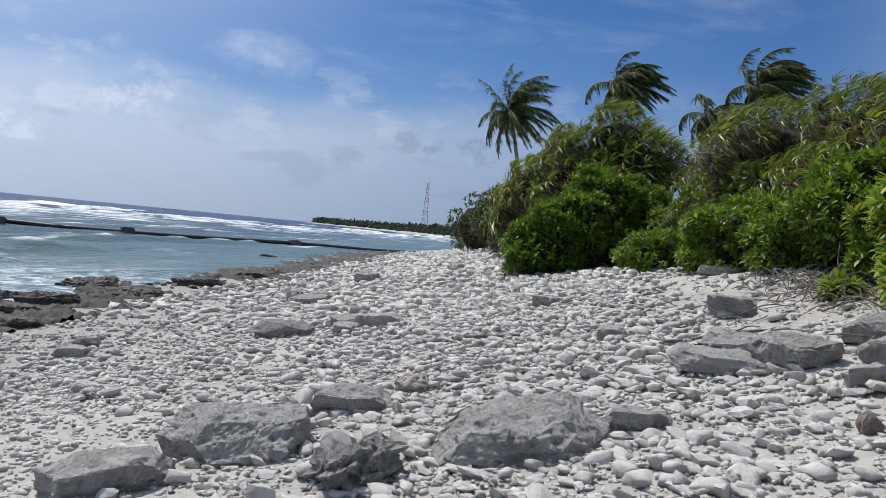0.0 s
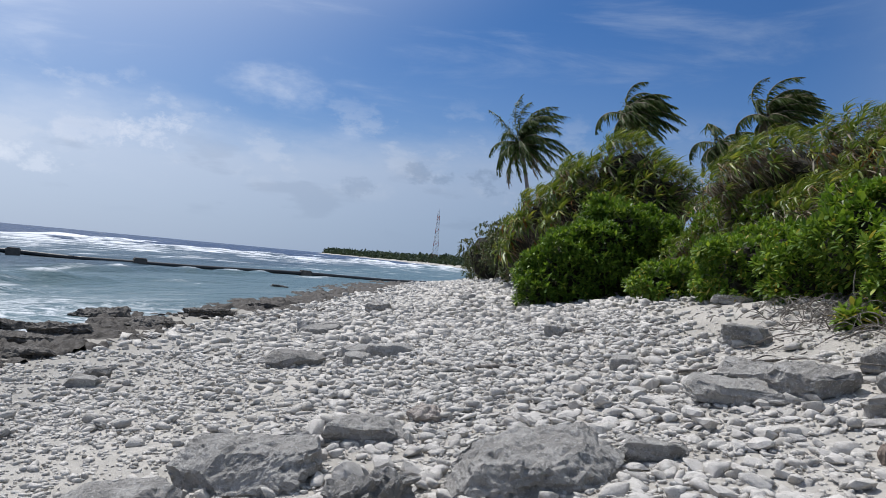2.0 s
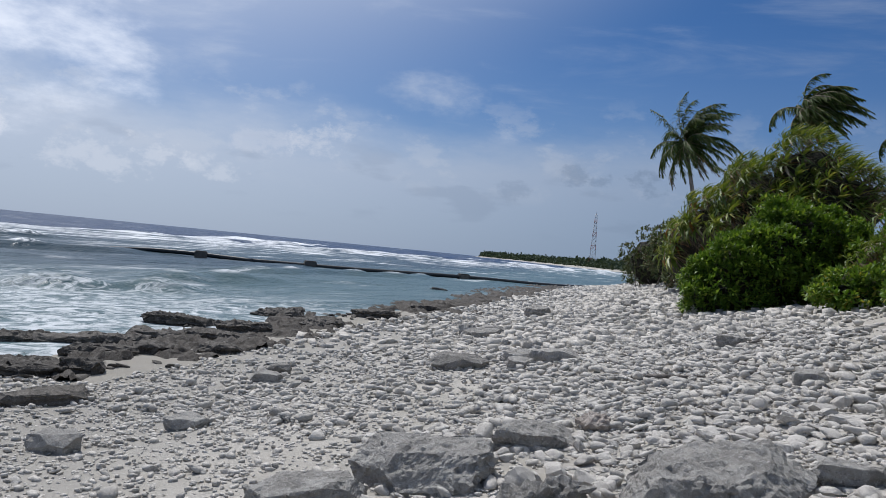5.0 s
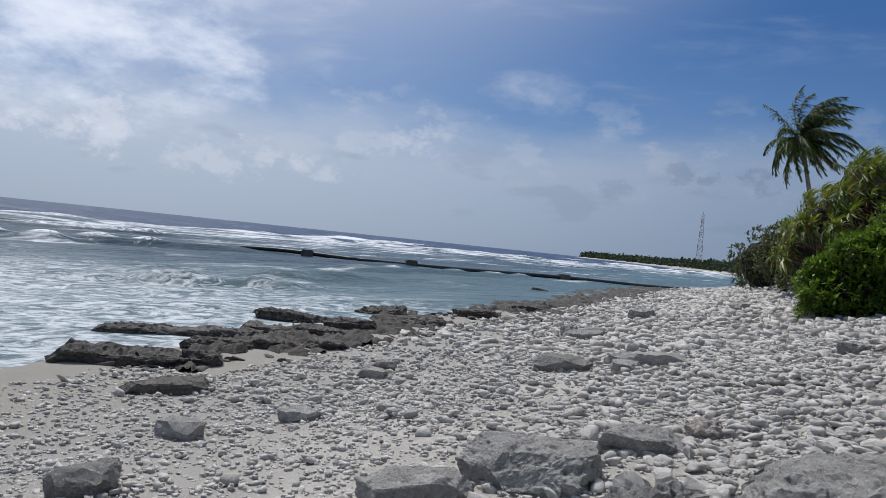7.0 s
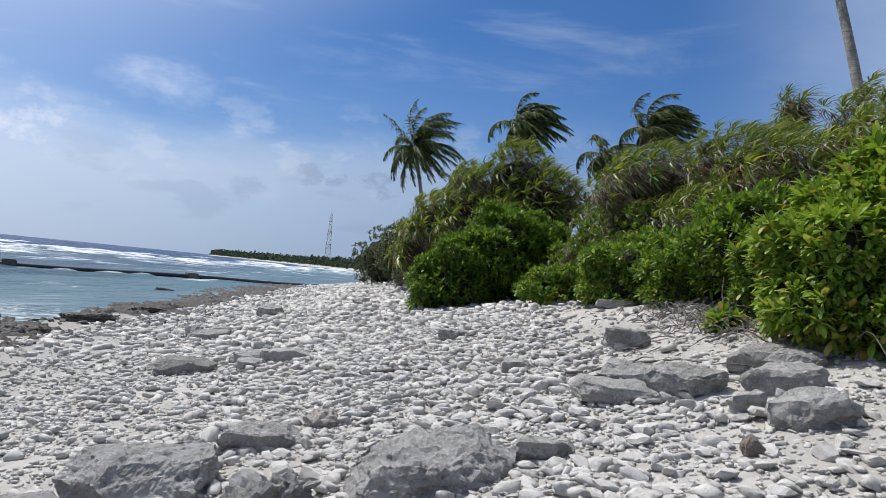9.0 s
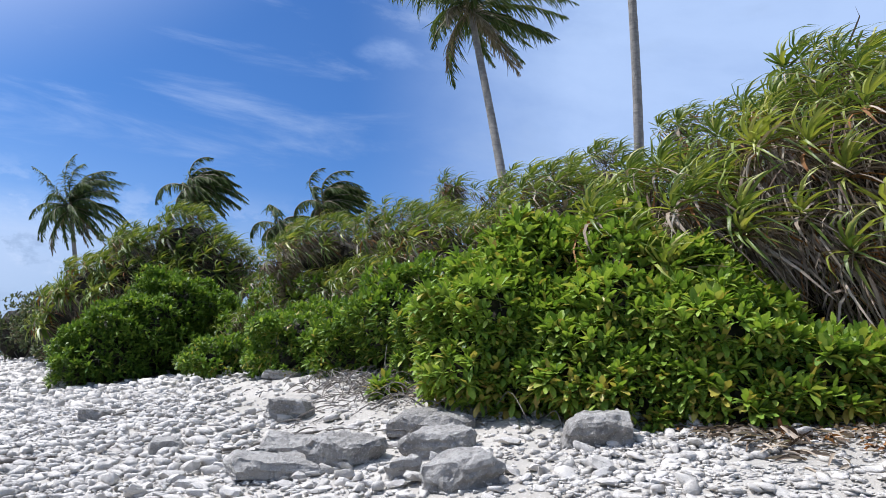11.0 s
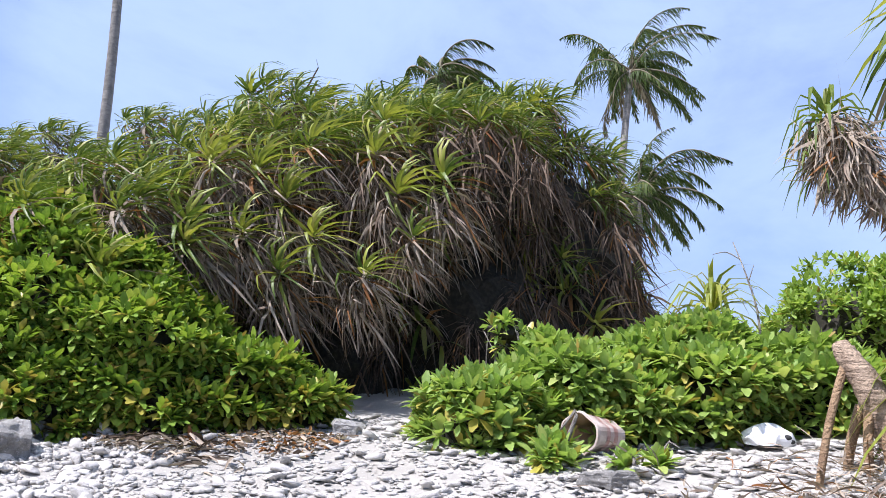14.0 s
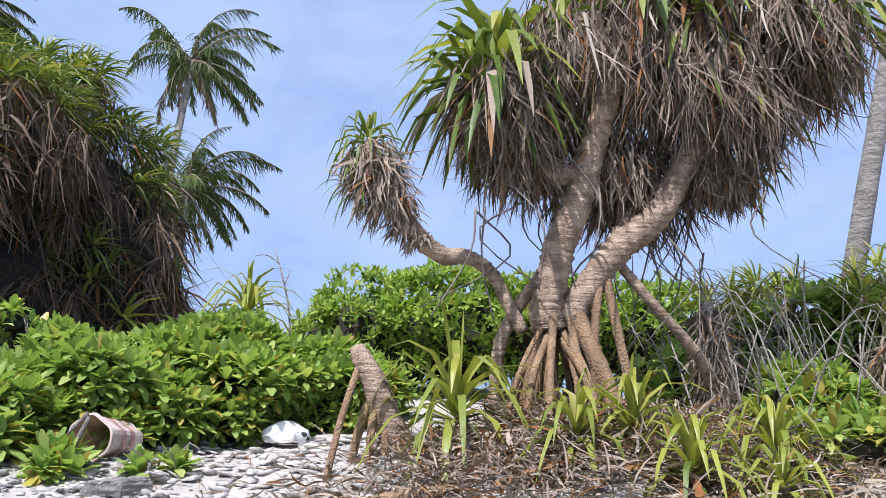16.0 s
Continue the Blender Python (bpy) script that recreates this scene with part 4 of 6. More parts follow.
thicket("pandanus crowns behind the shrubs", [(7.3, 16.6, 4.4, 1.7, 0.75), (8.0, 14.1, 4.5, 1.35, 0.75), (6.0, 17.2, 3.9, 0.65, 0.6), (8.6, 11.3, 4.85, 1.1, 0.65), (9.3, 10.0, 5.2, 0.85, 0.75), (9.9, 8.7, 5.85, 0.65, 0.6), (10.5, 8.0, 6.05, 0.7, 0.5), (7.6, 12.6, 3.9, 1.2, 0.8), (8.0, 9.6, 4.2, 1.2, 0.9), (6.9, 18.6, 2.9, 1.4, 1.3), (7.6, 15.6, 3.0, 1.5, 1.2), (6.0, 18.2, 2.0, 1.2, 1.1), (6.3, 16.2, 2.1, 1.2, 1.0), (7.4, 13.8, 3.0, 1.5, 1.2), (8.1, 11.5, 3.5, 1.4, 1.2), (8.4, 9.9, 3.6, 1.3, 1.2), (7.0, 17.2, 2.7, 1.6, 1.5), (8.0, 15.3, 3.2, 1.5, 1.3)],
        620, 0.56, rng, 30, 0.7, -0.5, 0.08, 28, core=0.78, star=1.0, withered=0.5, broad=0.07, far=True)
thicket("lone ball-shaped pandanus crown above the thicket", [(8.9, 14.7, 5.9, 0.32, 0.40)], 12, 0.52, rng, 40, 0.5, -0.7, 0.1, 22, core=0.5, withered=0.6, star=1.0, flank_gap=0.4)
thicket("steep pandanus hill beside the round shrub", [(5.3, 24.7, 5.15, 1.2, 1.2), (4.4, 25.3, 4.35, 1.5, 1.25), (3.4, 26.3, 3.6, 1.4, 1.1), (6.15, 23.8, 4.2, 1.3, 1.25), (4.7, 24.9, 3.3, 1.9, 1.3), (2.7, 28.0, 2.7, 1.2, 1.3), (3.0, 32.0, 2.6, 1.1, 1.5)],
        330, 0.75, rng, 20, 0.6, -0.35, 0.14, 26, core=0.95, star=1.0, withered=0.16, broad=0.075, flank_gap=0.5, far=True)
shrub("grey-green bushes farther down the beach", [(1.9, 42.1, 2.2, 1.6, 1.6), (2.9, 38, 2.6, 1.6, 1.7), (2.2, 47, 1.9, 1.6, 1.5), (3.6, 33.5, 1.9, 1.6, 1.4)], 1500, 0.22, [GREY_GREEN, DEAD], rng, far=True, tips=0.08)

palm("coconut palm leaning in the wind above the beach", (5.4, 52), (4.9, 51.8, 5.0), (3.75, 51.8, 10.25), 0.20, 46, 4.1, rng, 0.55, droop=0.55, high=88, span=122, full=1.6, hang=0.5, dry=4)
palm("wind-swept coconut palm behind the pandanus hill", (7.2, 31.6), (7.0, 31.5, 5.0), (6.6, 31.4, 8.35), 0.16, 58, 2.3, rng, 0.9, droop=0.65, high=90, span=130, full=1.8, hang=0.7, dry=4)
palm("wind-swept coconut palm with drooping fronds", (11.2, 29.2), (11.3, 29.0, 6.0), (11.4, 28.9, 8.3), 0.15, 54, 2.3, rng, 1.1, droop=0.45, high=90, span=130, full=1.7, hang=0.7, dry=6)
palm("short coconut palm half hidden by pandanus", (10.6, 31), (10.5, 30.9, 5.0), (10.3, 30.8, 7.4), 0.14, 34, 2.3, rng, 0.9, droop=0.8, high=50, span=90, full=1.7, hang=0.6)
palm("small far coconut palm among the bushes", (5.9, 45), (5.9, 44.8, 5.0), (5.8, 44.5, 7.4), 0.13, 24, 2.2, rng, 0.9, droop=0.8, full=1.7, hang=0.6)
palm("tall coconut palm with a curved grey trunk", (11.85, 15.3), (11.45, 16.3, 7.0), (11.1, 18.05, 12.5), 0.17, 30, 3.3, rng, 0.4, droop=0.24, high=44, span=76, full=1.3, hang=0.35, dry=5)
palm("tall straight palm trunk with its crown high above", (13.7, 13.5), (13.62, 13.5, 8.0), (13.2, 13.9, 15.0), 0.17, 28, 3.2, rng)
palm("tall coconut palm with ragged fronds in the sun", (20.4, 2.1), (20.65, 2.0, 8.5), (21.1, 1.85, 12.3), 0.15, 28, 3.0, rng, 0.55, droop=0.40, full=1.0, hang=0.7, dry=4)
palm("shorter coconut palm beside the thicket", (17.6, 1.5), (17.6, 1.3, 4.5), (17.4, 1.25, 7.15), 0.14, 28, 2.35, rng, 0.6, droop=0.5, full=1.1, hang=0.7)
palm("coconut palm crown showing above the thicket", (14.5, 4.7), (14.4, 4.8, 6.0), (14.42, 5.28, 8.98), 0.16, 26, 1.8, rng, 1.0, droop=0.5, high=80, full=1.1, hang=0.5)
palm("stout coconut palm trunk leaning over the scrub", (7.35, -6.4), (7.1, -6.65, 3.4), (6.2, -7.45, 8.4), 0.17, 16, 3.2, rng)


def pandanus_tree():
    """The standing pandanus: forked trunk on prop roots, tufts and long skirts of dead leaves."""
    r = np.random.default_rng(23)
    foot = (5.42, -2.35, float(ground_z(5.42, -2.35)))
    root = thing("pandanus_tree", foot, "large pandanus on brown prop roots with shaggy skirts of dead leaves", "pandanus")

    def limb(points, radii, label="", name="limb"):
        h = Heap()
        n = max(14, int(20 * np.linalg.norm(np.subtract(points[-1], points[0]))))
        h.put(*tube(points, radii, 14, n * 2, 0.20, r, 0.085))
        return h.done(name, [PAND_BARK], root, label, False, foot)

    limb([(5.45, -2.27, 2.55), (5.45, -2.25, 2.75), (5.40, -2.33, 3.18), (5.34, -2.45, 3.54), (5.27, -2.59, 4.10), (5.11, -2.69, 4.58), (5.0, -2.85, 5.1)], [0.135, 0.125, 0.115, 0.10, 0.09], "ringed tan trunk", "trunk")
    limb([(5.44, -2.38, 2.62), (5.31, -2.74, 3.16), (5.23, -3.07, 3.47), (5.20, -3.30, 3.89), (5.17, -3.51, 4.35), (5.12, -3.6, 5.1)], [0.115, 0.11, 0.10, 0.09])
    limb([(5.35, -2.43, 3.74), (5.40, -2.09, 3.86), (5.38, -1.88, 4.1), (5.4, -1.8, 4.55)], [0.085, 0.075, 0.07])
    limb([(5.6, -2.12, 2.55), (5.66, -2.0, 2.80), (5.69, -1.89, 3.00), (5.65, -1.69, 3.10), (5.62, -1.45, 3.09), (5.59, -1.17, 3.29), (5.54, -0.93, 3.62), (5.55, -0.83, 3.87)], [0.05, 0.05, 0.055, 0.07, 0.085, 0.08])
    limb([(5.20, -3.38, 4.0), (5.2, -3.65, 4.0), (5.18, -3.95, 3.95)], [0.07, 0.07, 0.06])
    limb([(5.3, -2.75, 3.2), (5.6, -3.1, 3.75), (5.9, -3.4, 4.2)], [0.07, 0.065, 0.06])
    limb([(5.9, -2.0, 1.9), (5.75, -2.0, 2.5), (5.6, -2.25, 2.98), (5.45, -2.4, 3.15)], [0.05, 0.05, 0.045])
    limb([(5.35, -2.8, 3.1), (5.3, -3.05, 2.8), (5.35, -3.45, 2.45), (5.5, -3.7, 2.2)], [0.04, 0.04, 0.05])
    # prop roots, from the foot of the trunk outwards to the ground
    for i in range(28):
        a = i * 2.39996 + r.normal(0, 0.3)
        out = r.uniform(0.10, 0.50)
        w = r.uniform(0.018, 0.036)
        s = np.array((5.44 + 0.07 * math.cos(a), -2.33 + 0.09 * math.sin(a), r.uniform(2.45, 2.75)))
        e = np.array((5.42 + out * math.cos(a), -2.4 + out * 1.25 * math.sin(a), 0))
        e[2] = ground_z(e[0], e[1]) - 0.06
        h = Heap()
        h.put(*tube([s, s * 0.45 + e * 0.55 + (0.03 * math.cos(a), 0.03 * math.sin(a), 0.1), e], [w, w * 0.85, w * 1.05], 8, 10, 0.12, r))
        h.done("prop_root", [ROOT_BARK], root, "", True, foot)
    for s, e, w in (((5.40, -2.45, 2.72), (5.15, -2.66, 1.95), 0.075), ((5.3, -2.66, 3.0), (5.2, -2.85, 1.9), 0.04), ((5.3, -2.6, 2.9), (5.22, -2.52, 1.9), 0.035)):
        h = Heap()
        h.put(*tube([s, np.add(s, e) / 2 + (0, 0.02, 0.04), e], [w, w * 0.9, w], 9, 16, 0.12, r, 0.06))
        h.done("prop_root", [ROOT_BARK], root, "thick reddish prop root", True, foot)
    # tufts, and the skirts of dead leaves below them
    def crown(p, axis, size, green, dead, long, pale=0.45, reach=0.6, stiff=1.25, broad=0.066, wide=0.16):
        rosette(root, foot, p, axis, size, r, int(green * 1.35), pale, 0, wind=0.12, broad=broad, rust=0.10, stiff=stiff, open_to=125, withered=0.1)
        skirt_of(root, foot, p, axis, long * 0.50, int(dead * 4.6), r, 0.04, reach * 1.7, 0.24, wide=wide * 1.7, wild=0.28, outward=0.32, strip=1.35, mid=0.75, drop=0.9, curl=1.1)
    crown((5.40, -1.80, 4.66), (0, 0.12, 1), 1.12, 64, 260, 0.95, wide=0.26)
    crown((5.30, -2.30, 5.15), (0, 0.1, 1), 0.8, 14, 220, 1.0, wide=0.3)
    crown((5.35, -1.55, 4.42), (-0.1, 0.6, 0.7), 0.95, 26, 60, 0.8, 0.3)
    crown((5.42, -2.0, 4.30), (-0.25, 0.1, 0.9), 0.7, 8, 150, 0.85, wide=0.2)
    crown((5.0, -2.9, 5.35), (-0.1, 0, 1), 1.0, 44, 190, 1.0)
    crown((5.1, -3.6, 5.15), (0, -0.1, 1), 1.0, 44, 300, 1.15, wide=0.3)
    crown((4.95, -3.2, 5.0), (-0.3, 0, 0.9), 0.9, 14, 220, 1.0, wide=0.3)
    crown((4.75, -4.05, 5.45), (-0.1, -0.5, 0.8), 1.0, 40, 170, 1.0, 0.6, wide=0.3)
    crown((4.95, -3.85, 4.75), (-0.2, -0.3, 0.8), 0.9, 10, 200, 0.95, 0.5, wide=0.25)
    crown((4.6, -4.45, 5.25), (-0.2, -0.7, 0.6), 0.95, 34, 150, 0.95, 0.5, wide=0.28)
    crown((4.8, -4.30, 5.05), (-0.1, -0.4, 0.8), 0.6, 4, 150, 0.75, 0.5, wide=0.28)
    crown((5.5, -3.2, 5.4), (0.2, 0, 1), 1.0, 40, 200, 1.15, wide=0.3)
    crown((4.9, -3.3, 5.6), (-0.2, 0, 1), 1.0, 40, 160, 1.1)
    crown((5.78, -2.92, 5.59), (-0.1, 0.1, 1), 0.9, 30, 200, 1.0, wide=0.3)
    crown((5.99, -2.73, 5.99), (0, 0.2, 1), 0.9, 30, 160, 1.0, wide=0.3)
    crown((5.4, -2.99, 5.71), (-0.1, 0, 1), 0.8, 20, 200, 1.1, wide=0.3)
    crown((5.18, -4.0, 3.95), (0, -0.8, 0.25), 0.42, 16, 170, 0.5, 0.25, 0.9, wide=0.1)
    crown((5.2, -3.8, 4.0), (0, -0.8, 0.25), 0.3, 3, 120, 0.45, 0.3, 0.9, wide=0.1)
    crown((5.92, -3.42, 4.3), (0.3, -0.3, 0.9), 0.8, 24, 240, 0.85, 0.3, wide=0.3)
    crown((5.9, -2.7, 4.5), (0.3, -0.1, 0.9), 0.8, 24, 220, 0.9, 0.3, wide=0.3)
    crown((5.6, -2.9, 4.1), (0.3, -0.1, 0.9), 0.6, 4, 160, 0.7, 0.3, wide=0.2)
    rosette(root, foot, (5.55, -0.83, 3.92), (0, -0.15, 1), 0.50, r, 46, 0.3, 0, wind=0.30, broad=0.060, stiff=2.2, withered=0.3, open_from=20, open_to=110)
    for p, n, long in (((5.55, -0.80, 3.95), 170, 0.30), ((5.55, -0.84, 3.84), 190, 0.30), ((5.56, -0.90, 3.70), 190, 0.26), ((5.57, -1.00, 3.56), 180, 0.21), ((5.58, -1.10, 3.42), 150, 0.16), ((5.60, -1.22, 3.30), 110, 0.12)):
        skirt_of(root, foot, p, (0, 0.35, 0.9), long * 1.1, n, r, 0.0, 0.3, 0.8, wide=0.19 if long > 0.2 else 0.11, outward=0.7, wild=0.4, strip=1.4, mid=0.85, drop=0.6, curl=1.1)
    rosette(root, foot, (5.56, -0.72, 3.55), (-0.1, 0.9, 0.2), 0.36, r, 14, 0.1, 0, wind=0.05, broad=0.045)
    # bare hanging stems
    for _ in range(26):
        p = np.array((5.45 + r.normal(0, 0.25), r.uniform(-3.9, -1.2), r.uniform(3.2, 3.9)))
        h = Heap()
        h.put(*tube([p, p + (r.normal(0, 0.1), r.normal(0, 0.15), -0.35), p + (r.normal(0, 0.15), r.normal(0, 0.3), -0.8)], [0.009, 0.007, 0.005], 4, 9))
        h.done("dry_stem", [TWIG], root, "", False, foot)


pandanus_tree()


def stump():
    r = np.random.default_rng(4)
    foot = (5.46, -1.1, float(ground_z(5.46, -1.1)))
    root = thing("pandanus_stump", foot, "broken pandanus stump leaning on orange-brown prop roots", "stump")
    h = Heap()
    h.put(*tube([(5.45, -1.2, 1.62), (5.45, -1.08, 1.84), (5.42, -0.97, 2.08), (5.44, -0.86, 2.27), (5.45, -0.84, 2.33)], [0.10, 0.105, 0.085, 0.065, 0.045], 12, 26, 0.18, r, 0.04))
    h.done("trunk", [PAND_BARK], root, "ringed pale stump", False, foot)
    for a, b, w in (((5.44, -0.86, 2.2), (5.26, -0.64, 1.3), 0.027), ((5.42, -0.98, 2.0), (5.3, -0.95, 1.3), 0.03), ((5.42, -1.05, 1.95), (5.28, -1.08, 1.28), 0.026), ((5.5, -0.95, 1.95), (5.62, -0.86, 1.4), 0.035), ((5.42, -1.1, 1.8), (5.28, -1.18, 1.28), 0.022)):
        h = Heap()
        h.put(*tube([a, np.add(a, b) / 2 + (0.0, 0.015, 0.03), b], [w, w * 0.9, w * 0.8], 8, 12, 0.1, r))
        h.done("prop_root", [ROOT_BARK], root, "", True, foot)


stump()


def seedling(x, y, size, label, n=24, lean=(0, 0, 1), lift=0.0):
    r = np.random.default_rng(int(abs(x * 100 + y * 37)))
    z = float(ground_z(x, y))
    root = thing("pandanus_seedling", (x, y, z), label, "pandanus", "young pandanus")
    if lift:
        h = Heap()
        h.put(*tube([(x, y, z - 0.05), (x + 0.03, y, z + lift * 0.6), (x, y, z + lift + 0.2 * size)], [0.05, 0.045, 0.04], 8, 14, 0.15, r, 0.05))
        h.done("stem", [PAND_BARK], root, "", False, (x, y, z))
    rosette(root, (x, y, z), (x, y, z + 0.30 * size + lift), lean, size, r, n + 28, 1.2, 0, wind=0.05, broad=0.060 * min(1, 0.85 / size), rust=0.14, open_to=90, open_from=6, stiff=1.45, kink=0.8)
    skirt_of(root, (x, y, z), (x, y, z + 0.26 * size + lift), (0, 0, 1), size * 0.42, 46, r, 0.0, 0.2, 0.5, wide=0.1, outward=1.6)


for sx, sy, ss, n in ((5.25, -1.5, 1.0, 30), (4.55, -2.04, 0.62, 20), (4.65, -2.48, 0.72, 22), (4.07, -2.5, 0.62, 20), (4.34, -3.28, 0.66, 20), (3.9, -2.95, 0.5, 16)):
    seedling(sx, sy, ss, "young yellow-green pandanus among dead leaves", n)
seedling(9.0, -0.15, 0.85, "young pandanus behind the pale shrub", 44, lift=0.92)
thicket("low pandanus tufts above grey dead stems", [(6.45, -5.35, 3.25, 0.42, 0.3), (6.0, -6.15, 3.3, 0.45, 0.3), (7.0, -5.0, 3.2, 0.35, 0.25), (5.6, -5.6, 3.0, 0.35, 0.25)], 24, 0.5, rng, 30, 0.15, -0.4, 0.6, 26, core=0.5, withered=0.3)


shrub("spindly yellow-green sapling above the pale shrub", [(7.2, 1.75, 2.55, 0.20, 0.10), (7.25, 1.65, 2.46, 0.13, 0.1)], 15, 0.15, [SHRUB_PALE, YELLOW], rng, stems=12, bumps=2, tips=0.15)


def dead_stump(x, y, high, lean, label):
    r = np.random.default_rng(int(abs(x * 91 + y * 13)))
    z = float(ground_z(x, y))
    root = thing("dead_pandanus", (x, y, z), label, "stump")
    h = Heap()
    h.put(*tube([(x, y, z - 0.05), (x + lean[0] * 0.5, y + lean[1] * 0.5, z + high * 0.5), (x + lean[0], y + lean[1], z + high)], [0.09, 0.08, 0.05], 10, 18, 0.3, r))
    h.done("trunk", [GREY_TWIG], root, "", False, (x, y, z))
    for f in (1.05, 0.9, 0.72, 0.55, 0.4):
        skirt_of(root, (x, y, z), (x + lean[0] * f, y + lean[1] * f, z + high * f), (lean[0] * 0.3, lean[1] * 0.3, 1), high * 0.30, 110, r, 0.0, 0.3, 0.5, wide=0.12, outward=0.6, wild=0.4, strip=1.5, mid=0.8, drop=0.7, curl=0.9)


dead_stump(5.55, -3.75, 1.05, (0.0, 0.05), "grey dead pandanus trunk with ragged leaves")
dead_stump(4.85, -4.75, 1.0, (-0.05, -0.05), "pale dead pandanus trunk among grey stems")

# ---- rocks and rubble ----


def boulder(x, y, w, d, h, yaw, label, mat=None, seed=1, sink=0.2, square=0.6, tilt=(0, 0), name="rock", category="rock", group="", rugged=1.0, grain=0.03, jag=1.0, strata=1.0, taper=0.92, cuts=5, rounded=False):
    """A weathered slab of coral rock: broken outline, layered sides, worn and pitted top."""
    r = random.Random(seed)
    bm = bmesh.new()
    n = r.choice((7, 8, 9))
    turn = r.uniform(0, 6.28)
    outline = []
    for i in range(n):
        a = turn + (i + r.uniform(-0.3, 0.3)) * 2 * math.pi / n
        c, q = math.cos(a), math.sin(a)
        f = (abs(c) ** (2 / square) + abs(q) ** (2 / square)) ** (-square / 2) * r.uniform(0.80, 1.06)
        outline.append((c * f * w / 2, q * f * d / 2))
    rings = []
    for level, grow in ((-sink, 0.6), (0.15, 0.9), (0.45, 1.0), (0.75, 0.82), (1.0, 0.42)) if rounded else ((-sink, 0.95), (0.22, r.uniform(0.93, 1.0)), (0.62, 1.02), (0.93, 0.99), (1.0, taper)):
        rings.append([bm.verts.new((px * grow * r.uniform(0.96, 1.04), py * grow * r.uniform(0.96, 1.04), h * level * (r.uniform(0.90, 1.06) if level > 0.9 else 1))) for px, py in outline])
    for low, high in zip(rings, rings[1:]):
        for i in range(n):
            bm.faces.new((low[i], low[(i + 1) % n], high[(i + 1) % n], high[i]))
    bm.faces.new(rings[-1])
    bm.faces.new(rings[0][::-1])
    for _ in range(cuts):                                # corners broken off along slanting planes
        a, e = r.uniform(0, 6.28), r.uniform(0.25, 1.15)
        way = Vector((math.cos(a) * math.cos(e), math.sin(a) * math.cos(e), math.sin(e)))
        far = max(v.co.dot(way) for v in bm.verts)
        bmesh.ops.bisect_plane(bm, geom=bm.verts[:] + bm.edges[:] + bm.faces[:], plane_co=way * far * r.uniform(0.72, 0.95), plane_no=way, clear_outer=True)
        bmesh.ops.holes_fill(bm, edges=[q for q in bm.edges if q.is_boundary])
    bmesh.ops.triangulate(bm, faces=bm.faces[:])
    for _ in range(7):
        long = [e for e in bm.edges if e.calc_length() > grain * 1.5]
        if not long:
            break
        bmesh.ops.subdivide_edges(bm, edges=long, cuts=1)
        bmesh.ops.triangulate(bm, faces=bm.faces[:])
    bm.normal_update()
    s = Vector((seed * 7.13, seed * 3.7, seed * 1.9))
    k = min(1.0, 2.2 * h + 0.25) * rugged
    moved = []
    for v in bm.verts:
        c, up = v.co, max(v.normal.z, 0.0)
        p = c + s
        lump = 0.050 * noise.noise(p * 2.6) + 0.022 * jag * noise.noise(p * 9.0) + 0.016 * jag * noise.noise(p * 21.0) + 0.014 * noise.noise(p * 41.0)
        layer = noise.noise(Vector((c.x * 1.3, c.y * 1.3, c.z * 26.0 + seed))) + 0.6 * noise.noise(Vector((c.x * 3, c.y * 3, c.z * 60.0 - seed)))
        lump += 0.026 * strata * layer * (1 - up) ** 0.7
        pit = max(noise.noise(p * 13.0 + s) - 0.22, 0) * 0.075
        moved.append(c + v.normal * k * (lump - pit))
    for v, c in zip(bm.verts, moved):
        v.co = c
    me = bpy.data.meshes.new(name)
    bm.to_mesh(me)
    bm.free()
    me.materials.append(mat or BOULDER)
    ob = new(name, me)
    ob.matrix_world = pose(x, y, float(rough_ground(np.array(x), np.array(y))), tilt[0], tilt[1], yaw)
    return tagged(ob, label, category, group)


G = "grey beach rocks"
boulder(-1.32, 5.32, 1.12, 0.78, 0.27, 8, "large grey layered coral slab half sunk in rubble", seed=2, square=0.45, tilt=(5, -7), group=G, grain=0.022)
boulder(-0.62, 6.25, 0.70, 0.34, 0.17, 10, "low dark-edged coral slab behind a larger rock", seed=3, square=0.35, tilt=(4, -3), group=G, grain=0.022)
boulder(0.60, 4.78, 1.24, 0.60, 0.24, 12, "large grey coral rock with a sloping top", seed=5, square=0.45, tilt=(9, -10), group=G, grain=0.022, rugged=1.15)
boulder(-2.02, 4.72, 0.92, 0.46, 0.19, 14, "grey coral rock with a rough dark side", seed=8, square=0.5, tilt=(4, -9), group=G, grain=0.022)
boulder(-0.40, 4.50, 0.56, 0.48, 0.21, 20, "crusty dark coral rock with thin ridges", seed=9, square=0.8, group=G, rugged=1.6, grain=0.018, strata=2.4, tilt=(-14, -16), jag=3.0)
boulder(2.28, 6.16, 0.84, 0.58, 0.16, -20, "pale pitted coral slab with an undercut edge", seed=11, square=0.55, tilt=(7, 2), sink=0.05, group=G, grain=0.025)
boulder(2.85, 5.98, 0.66, 0.52, 0.20, -30, "broken grey coral slab with a dark face", seed=13, square=0.5, tilt=(9, -2), sink=0.1, group=G, grain=0.025)
boulder(2.72, 6.72, 0.86, 0.38, 0.17, -26, "flat grey coral slab leaning on others", seed=14, square=0.45, tilt=(8, -4), group=G)
boulder(4.48, 12.36, 0.75, 0.4, 0.12, -30, "flat pale slab at the foot of the shrubs", seed=33, square=0.45, group=G)
boulder(1.42, 5.02, 0.58, 0.26, 0.11, 12, "thin flat grey stone among rubble", seed=15, square=0.4, group=G)
